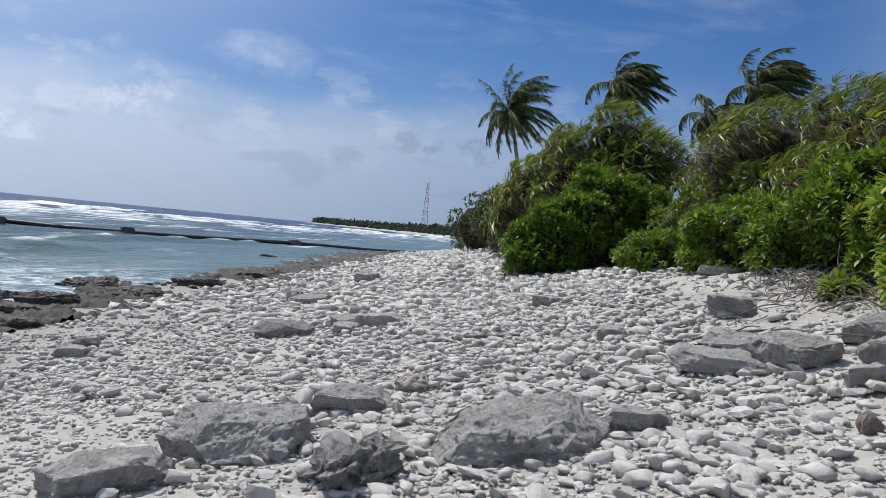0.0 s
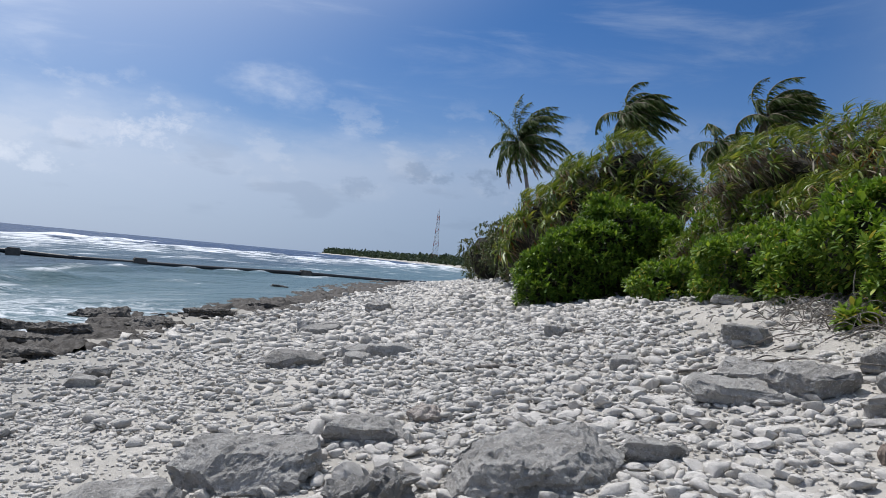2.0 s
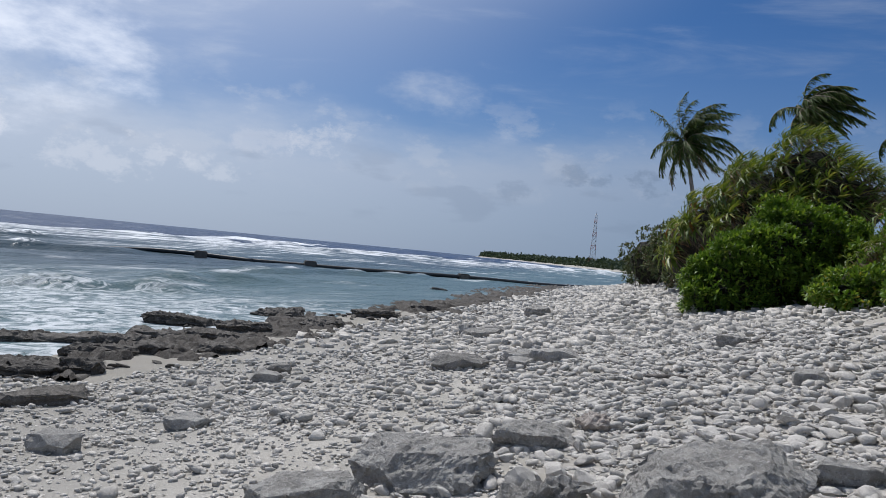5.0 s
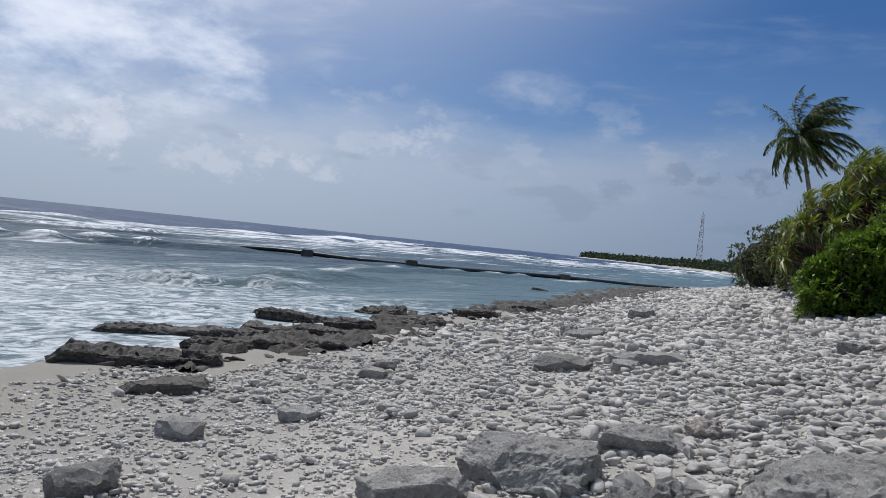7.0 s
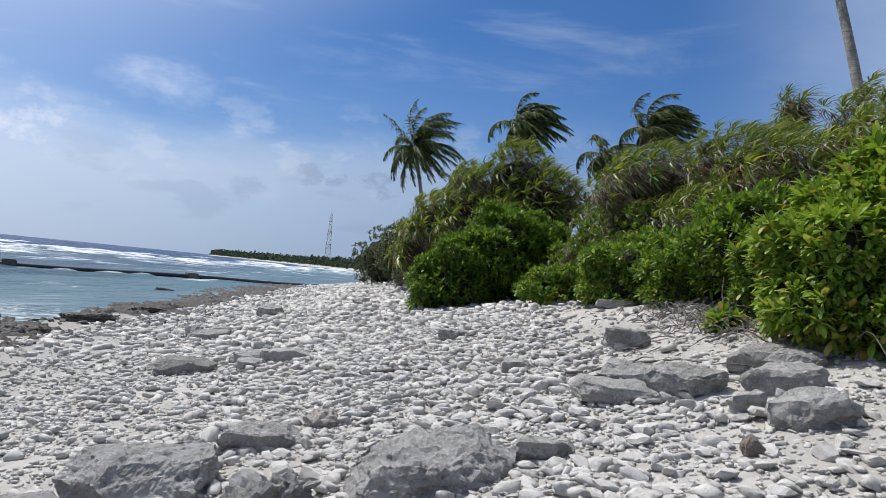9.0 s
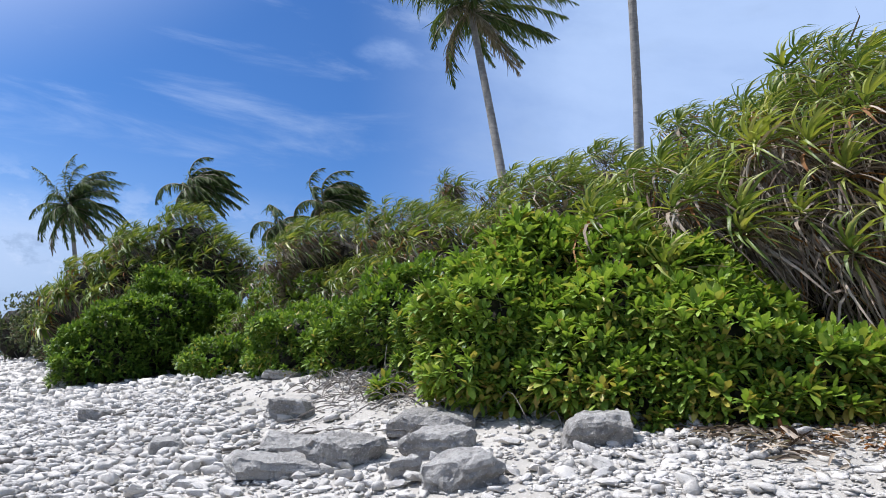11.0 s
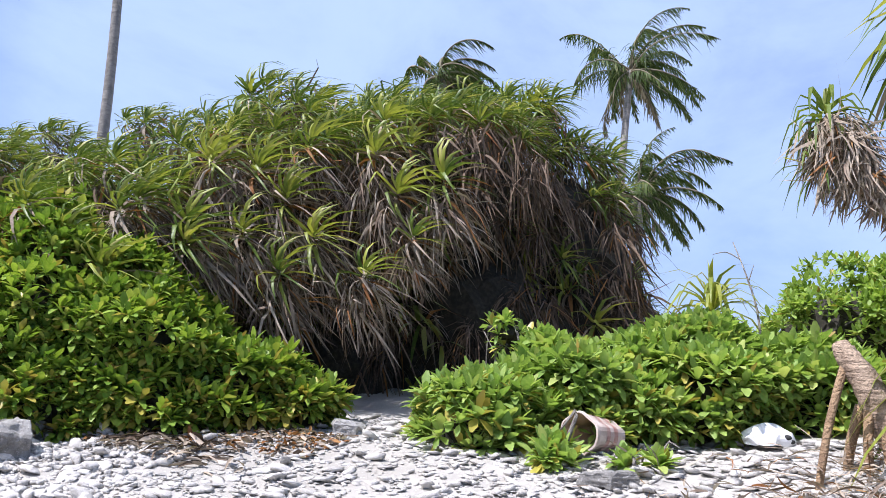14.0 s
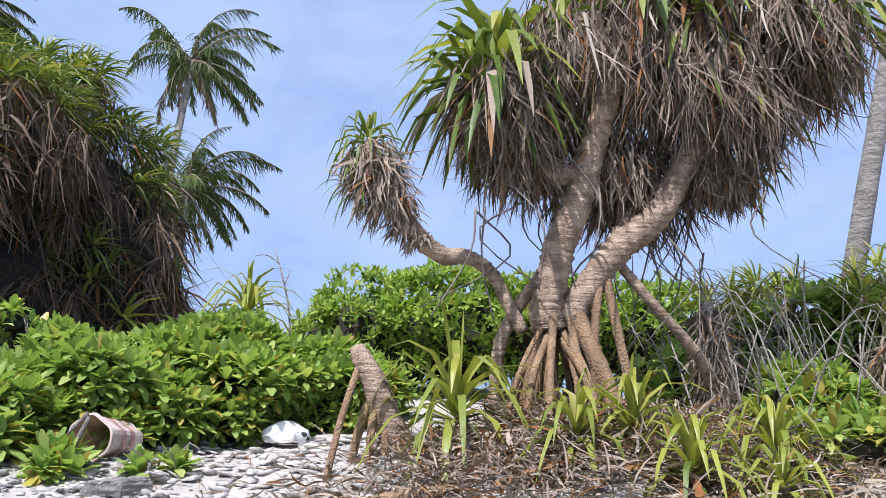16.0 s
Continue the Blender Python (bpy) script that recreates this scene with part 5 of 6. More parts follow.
boulder(1.68, 12.0, 0.44, 0.30, 0.18, -8, "small squared grey block on pale sand", seed=16, square=0.25, group=G)
boulder(3.22, 8.45, 0.56, 0.38, 0.22, -30, "squared grey coral block beside dry twigs", seed=17, square=0.3, tilt=(4, 0), group=G)
boulder(3.72, 6.22, 0.86, 0.5, 0.19, -38, "grey coral rock with a lit top", seed=18, square=0.5, tilt=(8, -3), group=G)
boulder(3.45, 5.50, 0.70, 0.46, 0.18, -48, "grey coral rock leaning on its neighbours", seed=19, square=0.5, tilt=(10, -6), group=G)
boulder(3.14, 4.72, 0.62, 0.42, 0.20, -35, "pointed grey coral rock with a dark side", seed=20, square=0.7, tilt=(12, -12), group=G, taper=0.7)
boulder(2.98, 5.25, 0.34, 0.26, 0.16, -20, "small grey coral rock beside larger ones", seed=23, square=0.6, tilt=(6, -8), group=G)
boulder(4.30, 4.60, 0.66, 0.42, 0.20, -42, "grey speckled rock in front of the shrub", seed=31, square=0.65, tilt=(12, -14), group=G, taper=0.7, cuts=8)
boulder(5.30, 0.57, 0.44, 0.22, 0.09, -82, "grey pitted rock below the bucket", seed=22, square=0.5, group=G, rugged=1.3)
boulder(6.05, 2.75, 0.30, 0.2, 0.10, -60, "small grey stone in the path", seed=24, square=0.6, group=G)
boulder(2.56, 4.42, 0.19, 0.15, 0.12, -30, "rounded brown stone among pale rubble", BROWN, 25, square=0.9, group=G, rugged=0.8, strata=0.2, rounded=True, grain=0.015)
boulder(-0.14, 6.9, 0.38, 0.3, 0.13, 10, "pinkish lump of branching coral", PINK, 26, square=0.9, group=G, rugged=1.5, grain=0.02, rounded=True, jag=2.5)
boulder(-0.62, 5.10, 0.26, 0.2, 0.14, 30, "smooth egg-shaped stone in a sandy hollow", STONE, 27, square=0.95, group=G, rugged=0.5, strata=0.0, rounded=True, cuts=2)
for i, (x, y, w, d, h) in enumerate(((-0.95, 12.0, 0.85, 0.45, 0.20), (-2.35, 11.5, 0.95, 0.6, 0.22), (-1.5, 12.3, 0.8, 0.4, 0.16), (-1.35, 11.4, 0.5, 0.35, 0.16), (-2.8, 18.5, 0.9, 0.4, 0.22), (-3.5, 18.5, 0.45, 0.35, 0.28), (-2.3, 24.4, 1.2, 0.6, 0.34), (0.5, 24.5, 0.7, 0.4, 0.26), (-4.9, 10.2, 0.55, 0.4, 0.14), (-4.9, 5.9, 0.56, 0.34, 0.16), (-4.3, 4.15, 0.5, 0.4, 0.20), (-3.05, 17.6, 1.2, 0.5, 0.18), (-4.98, 10.8, 0.42, 0.3, 0.15), (1.9, 8.3, 0.4, 0.25, 0.12), (-4.2, 7.0, 0.5, 0.34, 0.12))):
    boulder(x, y, w, d, h, 15 + 23 * (i % 4) - 40 * (i % 2), "weathered grey coral rock on the rubble", seed=40 + i, square=0.5, tilt=(5, -4), grain=0.055, group=G)
R = "dark shore rocks"
boulder(-6.45, 7.65, 1.4, 0.42, 0.17, 44, "flat grey-brown beach-rock plate", REEF, 60, square=0.4, tilt=(4, -3), group=R, strata=1.5)
for i, (x, y, w, d, h, yaw) in enumerate(((-8.5, 9.0, 2.4, 0.75, 0.36, 44), (-10.6, 11.3, 2.0, 0.8, 0.5, 43), (-9.5, 12.2, 2.3, 0.7, 0.34, 40), (-8.5, 11.2, 1.5, 0.5, 0.3, 42), (-7.95, 12.0, 0.8, 0.5, 0.32, 33), (-7.15, 12.8, 1.0, 0.5, 0.30, 30), (-9.9, 16.2, 1.9, 0.9, 0.55, 31), (-8.4, 16.3, 1.5, 0.7, 0.40, 27), (-9.3, 20.2, 1.6, 0.8, 0.5, 25), (-10.5, 45.7, 1.2, 0.8, 0.65, 13), (-7.6, 9.75, 0.7, 0.5, 0.34, 39), (-8.9, 6.3, 1.3, 0.6, 0.3, 50), (-8.1, 14.4, 1.4, 0.6, 0.34, 36), (-7.6, 19.0, 1.3, 0.6, 0.36, 20), (-7.4, 23.0, 1.6, 0.8, 0.42, 24), (-6.9, 27.5, 1.6, 0.8, 0.42, 12), (-9.1, 13.6, 1.2, 0.5, 0.36, 38))):
    boulder(x, y, w, d * 1.1, h * 0.52, yaw, "dark jagged reef rock wet at the water's edge", REEF, 70 + i, 0.35, 0.6, tilt=(6 - 4 * (i % 4), 4 - 3 * (i % 3)), group=R, name="shore_rock", rugged=1.9, strata=1.8, grain=0.055, jag=1.2)


def reef_ledge():
    """Eroded dark beach rock in broken shelves along the water line."""
    us, ys = np.linspace(-2.6, 2.6, 64), np.concatenate([np.arange(9.0, 34, 0.085), 34 * np.geomspace(1.004, 2.5, 190)])
    v = []
    for y in ys:
        wide = float(np.interp(y, [9, 14, 20, 30, 60, 85], [0.3, 0.55, 0.75, 1.0, 1.5, 1.6]))
        for u in us:
            x = float(shore_x(y)) + 0.9 + u * wide
            c = (x + 0.8 * y) * 0.7                      # the beds strike across the beach
            p = Vector((c * 0.9, (y - 0.8 * x) * 0.35, 3.3))
            n = noise.noise(p) + 0.5 * noise.noise(p * 2.3) + 0.25 * noise.noise(p * 5.1)
            plate = min(max((n + 0.24 - 0.42 * (u / 2.6) ** 2) / 0.12, 0), 1)
            jag = 0.5 * noise.noise(Vector((x, y, 0)) * 3.1) + 0.4 * noise.noise(Vector((x, y, 2)) * 8) + 0.3 * noise.noise(Vector((x, y, 5)) * 17)
            rise = plate * (0.13 + 0.07 * noise.cell(p * 1.7) + 0.15 * jag) + 0.06 * jag - 0.05
            v.append((x + 0.05 * noise.noise(p * 19), y, float(ground_z(x, y)) * 0.6 + SEA * 0.4 + rise - 0.03))
    w = len(us)
    i, j = np.meshgrid(np.arange(len(ys) - 1), np.arange(w - 1), indexing="ij")
    a = i * w + j
    q = np.stack([a, a + 1, a + w + 1, a + w], -1).reshape(-1, 4)
    return tagged(mesh_object("reef_ledge", v, q, [LEDGE]), "broken dark beach-rock ledge along the water", "rock", kind="structure")


reef_ledge()


def reef_fragments():
    """Broken pieces of the ledge, strewn along its landward side and in the wash."""
    r = np.random.default_rng(19)
    n = 520
    y = 8.5 + 40 * r.random(n) ** 1.3
    x = shore_x(y) + 0.5 + r.normal(0, 0.75, n) * np.interp(y, [8, 20, 45], [0.8, 1.0, 1.7])
    size = 0.08 + 0.30 * r.random(n) ** 2
    v, f = lay(pebble_shapes(10, 2, 33.0), x, y, size, r.uniform(0.18, 0.40, n), r)
    tagged(mesh_object("reef_fragments", v, f, [REEF]), "broken dark reef rock strewn along the water", "rubble", kind="stuff")


def pebble_shapes(k, sub, seed):
    """A few worn stone shapes as corners and triangles, one unit across."""
    out = []
    for i in range(k):
        bm = bmesh.new()
        if sub:
            bmesh.ops.create_icosphere(bm, subdivisions=sub, radius=0.5)
        else:
            bmesh.ops.create_cube(bm, size=0.72)
            bmesh.ops.triangulate(bm, faces=bm.faces[:])
        s = Vector((seed + i * 3.1, i * 1.7, seed * 2.3))
        rr = random.Random(i * 17 + int(seed))
        cuts = [(Vector((rr.gauss(0, 1), rr.gauss(0, 1), rr.gauss(0, 1))).normalized(), rr.uniform(0.20, 0.38)) for _ in range(7 if sub else 0)]
        for v in bm.verts:
            c = v.co * 2
            v.co = Vector([math.copysign(abs(a) ** 0.75, a) for a in c]) * 0.5 + 0.20 * noise.noise_vector(c * 1.2 + s) + 0.10 * noise.noise_vector(c * 2.8 + s) + 0.05 * noise.noise_vector(c * 6 + s)
            for way, far in cuts:                        # broken faces
                over = v.co.dot(way) - far
                if over > 0:
                    v.co -= way * over * 0.92
        bm.verts.index_update()
        out.append((np.array([v.co[:] for v in bm.verts]), np.array([[v.index for v in f.verts] for f in bm.faces])))
        bm.free()
    return out


def lay(shapes, x, y, size, flat, r):
    """Corners and triangles of stones lying about, each turned and tilted."""
    vs, fs, n = [], [], 0
    z = rough_ground(x, y)
    for k, (pv, pf) in enumerate(shapes):
        i = np.arange(k, len(x), len(shapes))
        m = len(i)
        if not m:
            continue
        a, b, c = r.uniform(0, 2 * math.pi, m), r.normal(0, 0.17, m), r.normal(0, 0.17, m)
        dims = np.stack([size[i], size[i] * r.uniform(0.5, 0.85, m), size[i] * flat[i]], 1)
        p = pv[None] * dims[:, None]
        p = np.stack([p[..., 0], p[..., 1] - b[:, None] * p[..., 2], p[..., 2] + b[:, None] * p[..., 1] + c[:, None] * p[..., 0]], -1)
        ca, sa = np.cos(a)[:, None], np.sin(a)[:, None]
        p = np.stack([p[..., 0] * ca - p[..., 1] * sa, p[..., 0] * sa + p[..., 1] * ca, p[..., 2]], -1)
        p += np.stack([x[i], y[i], z[i] + dims[:, 2] * r.uniform(-0.05, 0.42, m)], -1)[:, None]
        vs.append(p.reshape(-1, 3))
        fs.append((pf[None] + (np.arange(m) * len(pv))[:, None, None] + n).reshape(-1, 3))
        n += m * len(pv)
    return np.concatenate(vs), np.concatenate(fs)


def cover(x, y):
    """How thickly rubble lies: bare sand patches, a stony belt down the middle that widens along the beach."""
    e, s = edge_x(y), shore_x(y)
    u = (x - s) / (e - s)
    patch = np.sin(0.9 * x + 0.5 * y + 1.0) * np.sin(0.7 * y - 0.5 * x) + 0.6 * np.sin(2.3 * x + 1.7 * y) * np.sin(1.9 * y - 1.1 * x)
    belt = np.exp(-((x - 0.9) / np.interp(y, [4, 8, 14, 30], [1.9, 2.4, 3.2, 5])) ** 2)
    sandy = np.exp(-((x - 3.9) / 0.9) ** 2) * (y > 4.5) * (y < 13) + np.exp(-(((x + 0.45) / 0.45) ** 2 + ((y - 5.6) / 0.4) ** 2))
    path = np.exp(-(((x - 5.3) / 0.9) ** 2 + ((y - 2.7) / 1.0) ** 2))
    return np.clip(0.34 - 0.2 * (x < -1.8) * (y < 12.5) + 0.24 * patch + 0.85 * belt - 0.62 * sandy - 0.4 * path + 0.30 * (x > 3.2) * (y < 4.6) + 0.5 * (y < 1.2) * (x > 4.6), 0.12, 1) * (u > np.where(y > 9, 0.15, 0.05)) * (u < 1.12)


def rubble():
    r = np.random.default_rng(77)
    near, far, tiny = pebble_shapes(14, 2, 3.0), pebble_shapes(10, 1, 9.0), pebble_shapes(6, 0, 5.0)
    for tag, n, x0, x1, y0, y1, lo, hi, power, shapes in (
            ("coral_rubble", 5600, -4.5, 5.2, 2.6, 7.2, 0.05, 0.23, 2.5, near),
            ("coral_rubble", 15000, -6, 5.6, 2.4, 8, 0.035, 0.10, 1.6, far),
            ("coral_rubble", 24000, -8, 6, 7.0, 14, 0.05, 0.25, 2.6, far),
            ("coral_rubble", 26000, -9, 6, 14, 38, 0.06, 0.34, 2.8, tiny),
            ("coral_rubble", 9000, -9, 7, 38, 85, 0.18, 0.5, 2.0, tiny),
            ("coral_shingle", 20000, -7, 6, 2, 9, 0.018, 0.06, 2.0, tiny),
            ("coral_shingle", 7000, 3.4, 7.0, 0.5, 5.2, 0.02, 0.09, 2.0, tiny),
            ("coral_shingle", 9000, -8.5, -2, 3.5, 12, 0.025, 0.10, 2.0, tiny),
            ("coral_rubble", 6500, 3.0, 7.2, -4, 3.2, 0.045, 0.26, 2.2, far),
            ("coral_rubble", 8000, -8, 3.1, -6, 2.7, 0.04, 0.18, 2.2, tiny)):
        x, y = r.uniform(x0, x1, n), r.uniform(y0, y1, n)
        keep = r.random(n) < cover(x, y) ** (0.25 if tag == "coral_shingle" else 1)
        keep &= (shapes is not near) | (x > -2.2) | (r.random(n) < 0.3)
        keep &= np.hypot(x, y) > 0.5
        x, y = x[keep], y[keep]
        size = lo + (hi - lo) * r.random(len(x)) ** power
        slabs = (x > 3.4) & (y < 3.4)
        v, f = lay(shapes, x, y, size, r.uniform(0.28, 0.60, len(x)) * np.where(slabs, 0.5, 1), r)
        ob = mesh_object(tag, v, f, [STONE], smooth=shapes is far)
        tagged(ob, "bleached coral rubble strewn over the beach" if tag == "coral_rubble" else "small bleached coral shingle on sand", "rubble", kind="stuff")


rubble()
reef_fragments()


def loose_stones():
    """The larger worn stones nearest to the walk, each by itself on the sand."""
    r = np.random.default_rng(31)
    kinds = []
    for i, (pv, pf) in enumerate(pebble_shapes(12, 2, 21.0)):
        me = bpy.data.meshes.new("stone")
        me.from_pydata([tuple(c) for c in pv], [], [tuple(int(a) for a in f) for f in pf])
        me.materials.append(STONE)
        kinds.append(me)
    made = 0
    while made < 290:
        x, y = r.uniform(-2.6, 4.6), r.uniform(3.4, 7.0)
        if r.random() > float(cover(np.array(x), np.array(y))) + 0.15:
            continue
        size = 0.11 + 0.15 * r.random() ** 1.8
        ob = new("stone", kinds[made % len(kinds)])
        ob.parent = ground
        flatness = r.uniform(0.30, 0.55)
        ob.matrix_basis = pose(x, y, float(rough_ground(np.array(x), np.array(y))) + 0.28 * size * flatness, r.normal(0, 9), r.normal(0, 9), r.uniform(0, 360)) @ Matrix.Diagonal((size, size * r.uniform(0.55, 0.85), size * flatness, 1))
        made += 1


loose_stones()

# ---- made things ----


def box(bm, size, m):
    bmesh.ops.create_cube(bm, size=1, matrix=m @ Matrix.Diagonal((*size, 1)))


def mast():
    foot = (-23.3, 840.0, 1.0)
    root = thing("lattice_mast", foot, "tall red and white lattice radio mast far away", "mast")
    red, white = plain_mat("mast_red", (0.30, 0.09, 0.07), (0.36, 0.13, 0.10), 1), plain_mat("mast_white", (0.52, 0.54, 0.56), (0.6, 0.6, 0.6), 1)
    tiers, high = 12, 58.0
    for i in range(tiers):
        z0, z1 = high * i / tiers, high * (i + 1) / tiers
        w0, w1 = 3.6 - 2.7 * i / tiers, 3.6 - 2.7 * (i + 1) / tiers
        h = Heap()
        for a in range(4):
            c0, c1 = ((1, 1), (-1, 1), (-1, -1), (1, -1))[a], ((1, 1), (-1, 1), (-1, -1), (1, -1))[(a + 1) % 4]
            p0, p1 = (c0[0] * w0, c0[1] * w0, z0), (c0[0] * w1, c0[1] * w1, z1)
            q0, q1 = (c1[0] * w0, c1[1] * w0, z0), (c1[0] * w1, c1[1] * w1, z1)
            for s, e, t in ((p0, p1, 0.22), (p0, q1, 0.12), (q0, p1, 0.12), (p1, q1, 0.12)):
                h.put(*tube([s, e], [t, t], 4, 2))
        h.done("mast_section", [red if i % 3 == 1 else white], root)
    h = Heap()
    h.put(*tube([(0, 0, high), (0, 0, high + 4)], [0.3, 0.1], 6, 3))
    h.done("aerial", [white], root)
    for a, z in ((0.4, 50), (2.6, 50), (4.4, 46)):
        bm = bmesh.new()
        bmesh.ops.create_cone(bm, cap_ends=True, segments=14, radius1=0.8, radius2=0.6, depth=0.6, matrix=pose(1.5 * math.cos(a), 1.5 * math.sin(a), z, 90, 0, math.degrees(a) + 90))
        part("dish", bm, white, root)


mast()


def sea_pipe():
    line = [(-3.0, 81.5), (-7, 76), (-14, 68.5), (-21.5, 62), (-29, 57), (-36, 55), (-46, 54), (-60, 51.6), (-92, 46)]
    root = thing("outfall_pipe", (-7, 76, SEA), "long black pipe lying across the lagoon", "pipe")
    off = (-7, 76, SEA)
    for a, b in ((0, 4), (4, 8)):
        h = Heap()
        pts = [(x, y, SEA + 0.12 + 0.08 * math.sin(x * 0.31) - (0.3 if -56 < x < -44 else 0.0)) for x, y in line[a:b + 1]]
        h.put(*tube(pts, [0.18, 0.18], 10, 60))
        h.done("pipe_length", [PIPE], root, "", True, off)
    for x, y in ((-13.6, 68.9), (-25, 59.6), (-33, 55.8)):
        bm = bmesh.new()
        box(bm, (1.0, 0.9, 0.75), pose(x - off[0], y - off[1], 0.12, 0, 0, 30))
        bmesh.ops.bevel(bm, geom=bm.edges[:], offset=0.08, segments=2, affect="EDGES")
        part("concrete_weight", bm, REEF, root)


sea_pipe()


def bucket():
    x, y = 6.10, 0.74
    z = float(ground_z(x, y))
    root = thing("plastic_bucket", (x, y, z), "battered pinkish white plastic bucket lying on its side", "bucket")
    shell = plain_mat("faded_plastic", (0.46, 0.36, 0.31), (0.58, 0.50, 0.45), 14, 0.55)
    red = plain_mat("faded_red_print", (0.42, 0.22, 0.19), (0.48, 0.33, 0.29), 18, 0.6)
    inner = plain_mat("stained_plastic", (0.30, 0.20, 0.13), (0.42, 0.31, 0.22), 12, 0.7)
    m = look((0, 0, 0.15), (0.78, -0.52, 0.16))            # its mouth opens along +z of this pose

    def ring(rows, mat, name, label=""):
        bm = bmesh.new()
        k = 32
        loops = [[bm.verts.new(m @ Vector((r * (1 + 0.05 * math.sin(3 * a + 1)) * math.cos(a), r * 0.88 * math.sin(a) + 0.01 * math.sin(5 * a), h))) for a in (i * 2 * math.pi / k for i in range(k))] for r, h in rows]
        for p, q in zip(loops, loops[1:]):
            for i in range(k):
                bm.faces.new((p[i], p[(i + 1) % k], q[(i + 1) % k], q[i]))
        return bm
    part("bucket_wall", ring(((0.001, -0.20), (0.125, -0.20), (0.13, -0.19), (0.165, 0.16), (0.172, 0.18)), shell, ""), shell, root)
    part("lining", ring(((0.167, 0.18), (0.158, 0.15), (0.12, -0.18), (0.001, -0.185)), inner, ""), inner, root, "brown stained inside")
    part("rim", ring(((0.167, 0.182), (0.182, 0.180), (0.184, 0.160), (0.166, 0.158)), shell, ""), shell, root)
    for h0, h1, r0 in ((-0.10, -0.04, 0.1415), (0.0, 0.05, 0.1515)):
        part("printed_band", ring(((r0 - 0.002, h0), (r0 + 0.004 + 0.1 * (h1 - h0), h1)), red, ""), red, root, "faded red print")


bucket()


def float_shell():
    x, y = 6.75, -0.52
    z = float(ground_z(x, y))
    white, black = plain_mat("white_plastic", (0.74, 0.75, 0.76), (0.82, 0.82, 0.82), 9, 0.4), plain_mat("hole_shade", (0.02, 0.02, 0.02), (0.04, 0.04, 0.04), 9, 0.8)
    root = thing("plastic_float", (x, y, z), "broken white plastic float on bleached stones", "float")
    bm = bmesh.new()
    bmesh.ops.create_icosphere(bm, subdivisions=4, radius=1)
    for v in bm.verts:
        c = v.co
        v.co = Vector((c.x * 0.13, c.y * 0.20, max(c.z, -0.25) * 0.12 + 0.06)) + 0.035 * noise.noise_vector(c * 1.9)
    part("shell", bm, white, root)
    # black lumps set on the shell stand for the dark inside its holes
    for i, (dy, dz, w) in enumerate(((-0.13, 0.09, 0.03), (-0.16, 0.06, 0.025), (-0.10, 0.05, 0.02))):
        bm = bmesh.new()
        bmesh.ops.create_uvsphere(bm, u_segments=10, v_segments=6, radius=w, matrix=pose(-0.092 + 0.018 * i, dy, dz) @ Matrix.Diagonal((0.5, 1, 0.7, 1)))
        part("hole", bm, black, root)


float_shell()

# ---- litter, twigs and dry stems ----


def litter(name, label, category, n, place, length, width, mats, r, lift=0.03, flatness=0.18, fine=False):
    x, y = place(n, r)
    base = np.stack([x, y, rough_ground(x, y) + r.random(n) * lift], 1)
    way = np.stack([r.normal(size=n), r.normal(size=n), np.abs(r.normal(0, flatness, n))], 1)
    L = length * r.uniform(0.5, 1.3, n)
    v, q, each = blades(base, way, L, width * r.uniform(0.6, 1.3, n), r.uniform(0.05, 0.4, n), (0.5, 1, 0.9, 0.4), 0, 0.3, spin=r.normal(0, 0.7, n), rng=r, curl=0.5 if fine else 0.0, thin=fine)
    return tagged(mesh_object(name, v, q, mats, np.repeat(r.integers(0, len(mats), n), each)), label, category, kind="stuff")


def twigs(name, label, n, place, length, thick, mat, r, rise=0.15):
    x, y = place(n, r)
    h = Heap()
    for i in range(n):
        a, L = r.uniform(0, 2 * math.pi), length * r.uniform(0.4, 1.4)
        p = np.array((x[i], y[i], float(rough_ground(x[i], y[i])) + 0.01 + r.random() * rise * 0.4))
        e = p + (L * math.cos(a), L * math.sin(a), 0)
        e[2] = float(rough_ground(e[0], e[1])) + 0.01 + rise * r.random()
        m = (p + e) / 2 + r.normal(0, 0.09 * L, 3) + (0, 0, rise * 0.5 * r.random())
        t = thick * r.uniform(0.5, 1.4)
        h.put(*tube([p, m, e], [t, t * 0.8, t * 0.4], 5, 8))
    return tagged(h.done(name, [mat]), label, "twigs", kind="stuff")


def edge_strip(y0, y1, lo, hi):
    def place(n, r):
        y = r.uniform(y0, y1, n)
        return edge_x(y) + r.uniform(lo, hi, n), y
    return place


def round_place(x, y, sx, sy):
    return lambda n, r: (r.normal(x, sx, n), r.normal(y, sy, n))


r5 = np.random.default_rng(55)
litter("leaf_litter", "brown fallen leaves under the shrubs", "leaf litter", 2400, edge_strip(2.6, 8.5, -0.25, 0.45), 0.075, 0.032, [DEAD, DEAD_PALE, DEAD_PALE, RUST], r5)
litter("leaf_litter", "long bleached dead pandanus leaves on the ground", "leaf litter", 12000, round_place(4.72, -2.6, 0.45, 1.0), 0.17, 0.015, [DEAD_PALE, DEAD_PALE, DEAD_PALE, DEAD_MID, DEAD_MID, DEAD_MID, RUST], r5, 0.16, 0.40, True)
litter("dry_frond_heap", "heap of dry curled leaves beside the shrub", "leaf litter", 170, round_place(5.0, 3.65, 0.12, 0.28), 0.20, 0.03, [DEAD_PALE, DEAD], r5, 0.05, 0.10)


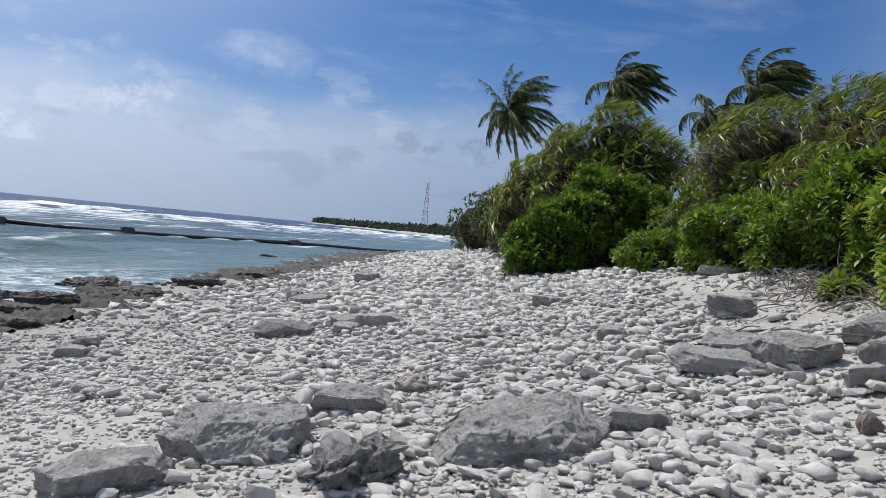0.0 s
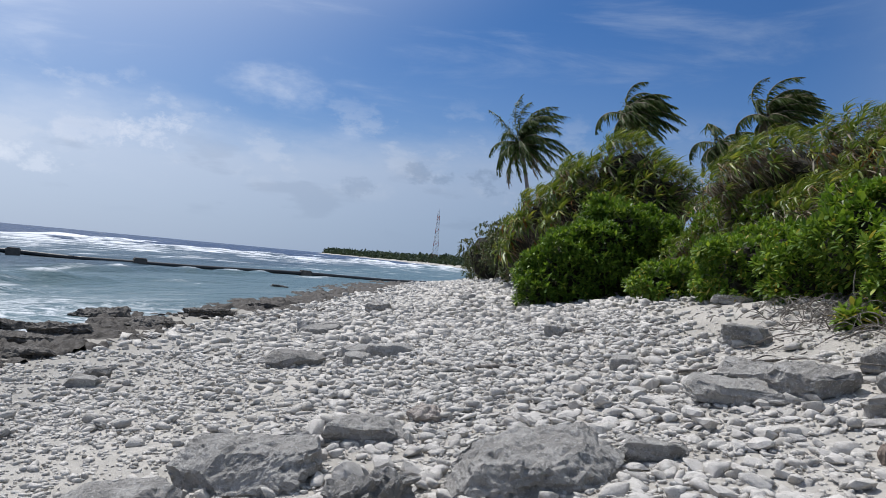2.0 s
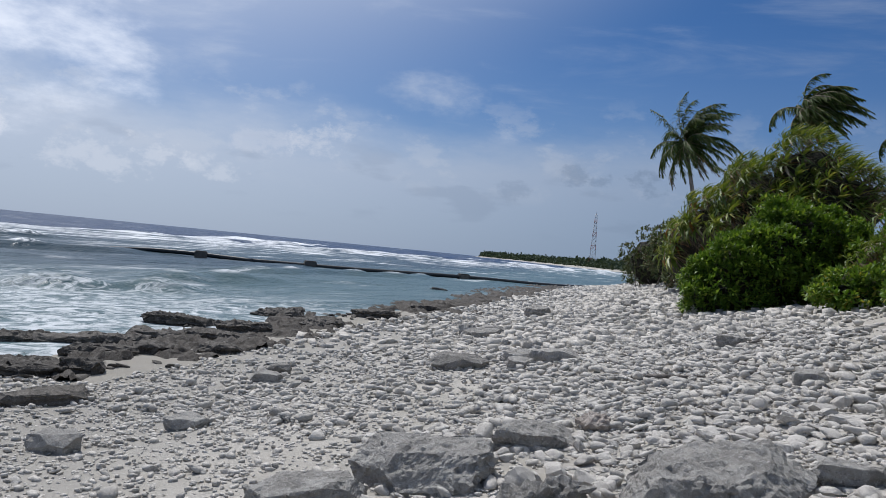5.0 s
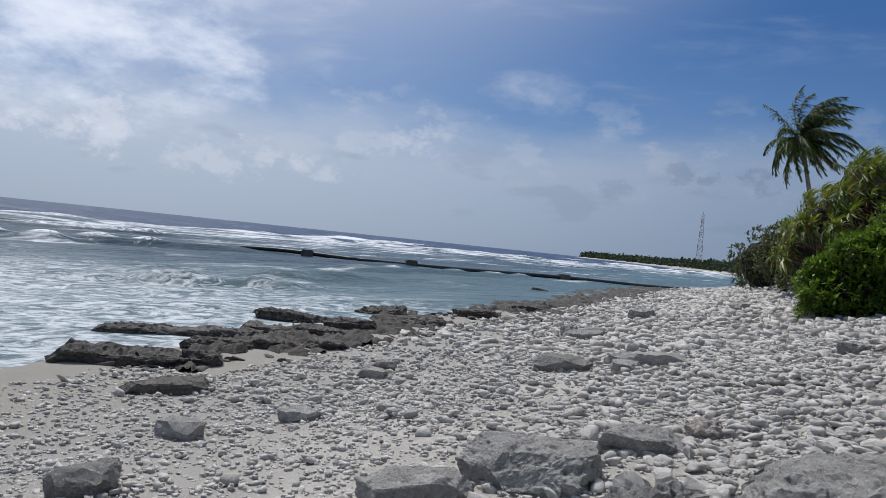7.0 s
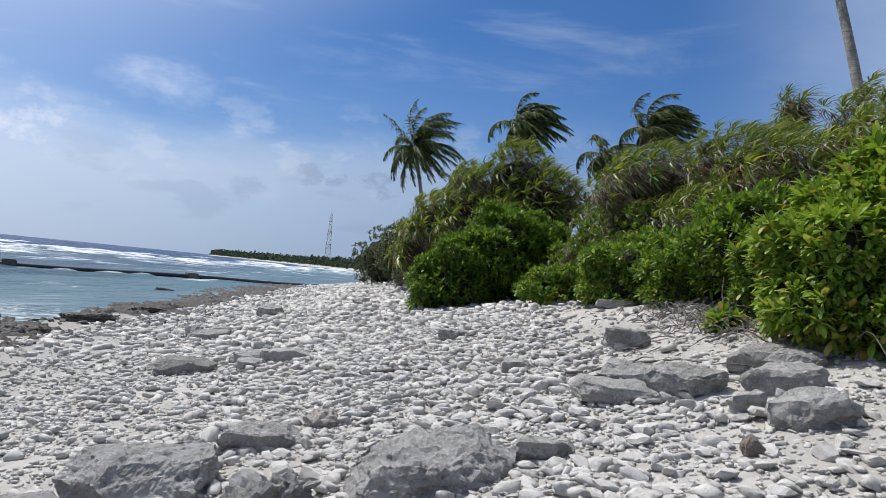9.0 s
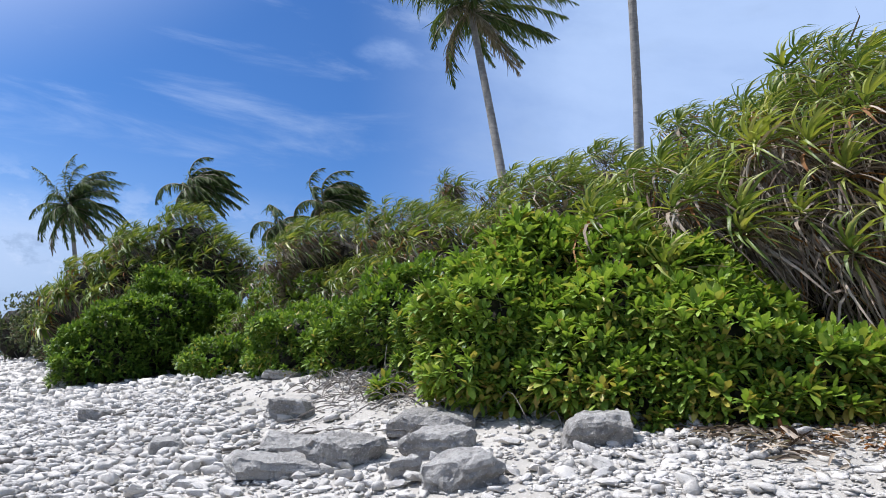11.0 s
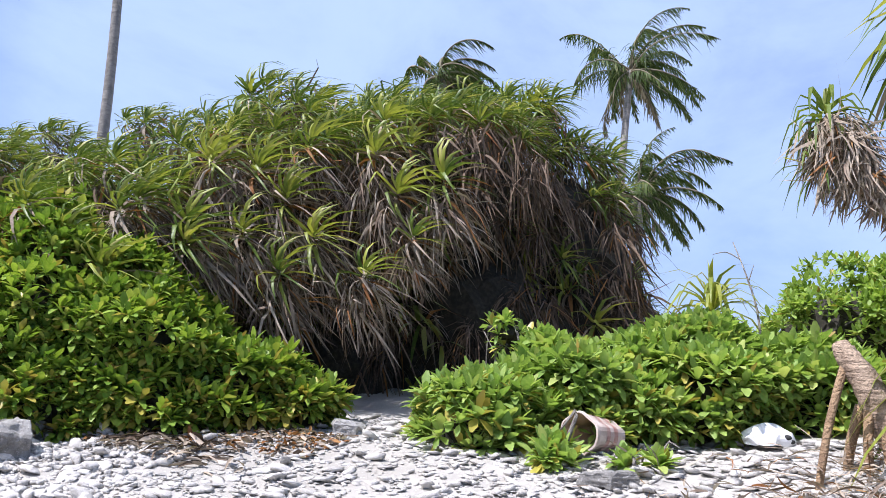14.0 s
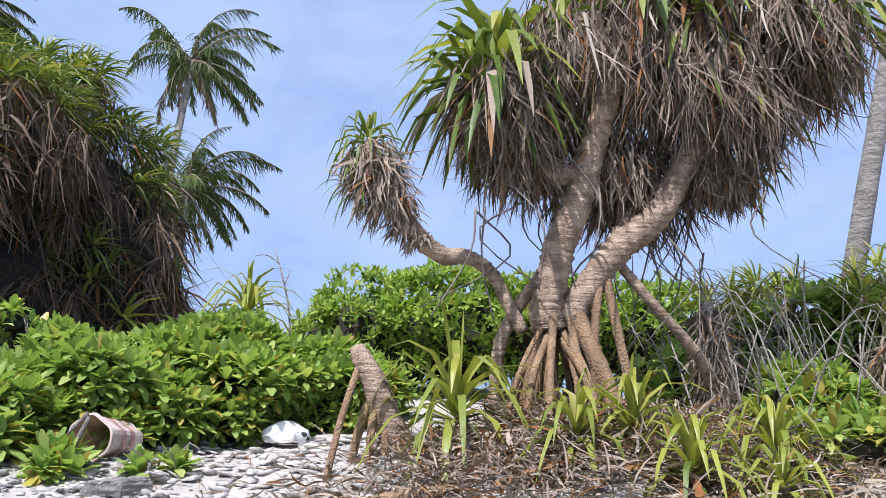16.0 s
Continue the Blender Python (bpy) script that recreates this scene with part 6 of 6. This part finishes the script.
def dead_heap(x, y, size, n, r):
    """A slumped tuft of dead strap leaves on the ground."""
    z = float(ground_z(x, y))
    root = thing("dead_leaf_heap", (x, y, z), "slumped heap of bleached dead pandanus leaves", "leaf litter", "dead leaf heaps")
    for k in range(3):
        p = (x + r.normal(0, size * 0.3), y + r.normal(0, size * 0.4), z + size * r.uniform(0.35, 0.7))
        skirt_of(root, (x, y, z), p, (0, 0, 1), size, n // 3, r, 0.0, 0.15, 0.62, name="dead_leaves", wide=size * 0.5, outward=1.3, wild=0.5, strip=2.0, mid=0.85, drop=0.35, curl=1.0)


for hx, hy, hs in ((4.95, -1.75, 0.36), (4.65, -1.75, 0.30), (4.45, -2.2, 0.30), (4.95, -2.15, 0.34), (4.25, -2.85, 0.30), (4.75, -2.9, 0.36), (4.6, -3.35, 0.32), (5.1, -3.1, 0.36), (4.15, -3.35, 0.26), (4.95, -3.7, 0.36), (5.35, -1.75, 0.30), (5.25, -2.9, 0.34), (4.0, -2.4, 0.24), (4.5, -3.8, 0.34)):
    dead_heap(hx, hy, hs, 330, r5)
twigs("dry_twigs", "tangle of dry twigs at the plants' edge", 240, round_place(4.45, 8.6, 0.36, 1.2), 0.46, 0.007, TWIG, r5, 0.24)
twigs("dry_twigs", "dry twigs scattered on pale sand", 70, round_place(3.4, 8.2, 0.8, 1.7), 0.38, 0.008, TWIG, r5, 0.03)
twigs("dead_stems", "tangle of bare grey dead stems", 170, round_place(5.4, -4.8, 0.4, 0.7), 0.75, 0.007, GREY_TWIG, r5, 1.4)


def stick(points, thick, label, mat, name="driftwood", forks=()):
    """A dead branch lying on the beach: bent stem with a knotty outline, and its forks."""
    r = np.random.default_rng(int(thick * 10000))
    pts = [(x, y, float(rough_ground(np.array(x), np.array(y))) + thick * 0.6 + up) for x, y, up in points]
    root = thing(name, pts[0], label, name)
    h = Heap()
    h.put(*tube(pts, [thick, thick * 0.85, thick * 0.45], 8, 30, 0.3, r))
    h.done("stem", [mat], root, "", False, pts[0])
    for i, end, up in forks:
        e = (end[0], end[1], float(rough_ground(np.array(end[0]), np.array(end[1]))) + up)
        h = Heap()
        h.put(*tube([pts[i], np.add(pts[i], e) / 2 + (0, 0, 0.03), e], [thick * 0.6, thick * 0.45, thick * 0.2], 6, 12, 0.2, r))
        h.done("fork", [mat], root, "", False, pts[0])


stick([(0.20, 9.55, 0), (0.45, 9.45, 0.03), (0.75, 9.38, 0.02), (1.0, 9.30, 0)], 0.03, "grey driftwood stick on the rubble", TWIG)
stick([(2.20, 7.35, 0.05), (2.45, 7.42, 0.05), (2.85, 7.30, 0.06), (3.35, 7.25, 0.02)], 0.018, "thin grey driftwood branch lying across slabs", TWIG, forks=((1, (2.25, 7.05), 0.02), (2, (3.2, 7.55), 0.02)))
stick([(1.75, 11.6, 0), (1.95, 11.75, 0.06), (2.3, 11.7, 0.02)], 0.022, "short dark driftwood beside a block", TWIG, forks=((1, (2.2, 12.0), 0.05),))
stick([(4.72, -0.75, 0), (4.66, -1.0, 0.03), (4.58, -1.3, 0.0)], 0.055, "short reddish-brown log on white stones", ROOT_BARK, "log")


def bare_branch():
    foot = (8.8, -0.68, float(ground_z(8.8, -0.68)))
    root = thing("bare_branch", foot, "bare grey branch rising behind the shrub", "branch")
    for name, points, w in (("stem", [foot, (8.8, -0.62, 3.0), (8.77, -0.50, 3.48), (8.80, -0.37, 3.86)], 0.014), ("twig", [(8.78, -0.44, 3.66), (8.79, -0.30, 3.74), (8.81, -0.16, 3.72)], 0.008), ("twig", [(8.78, -0.52, 3.40), (8.77, -0.58, 3.60)], 0.007)):
        h = Heap()
        h.put(*tube(points, [w, w * 0.8, w * 0.4], 6, 14))
        h.done(name, [GREY_TWIG], root, "", True, foot)


bare_branch()
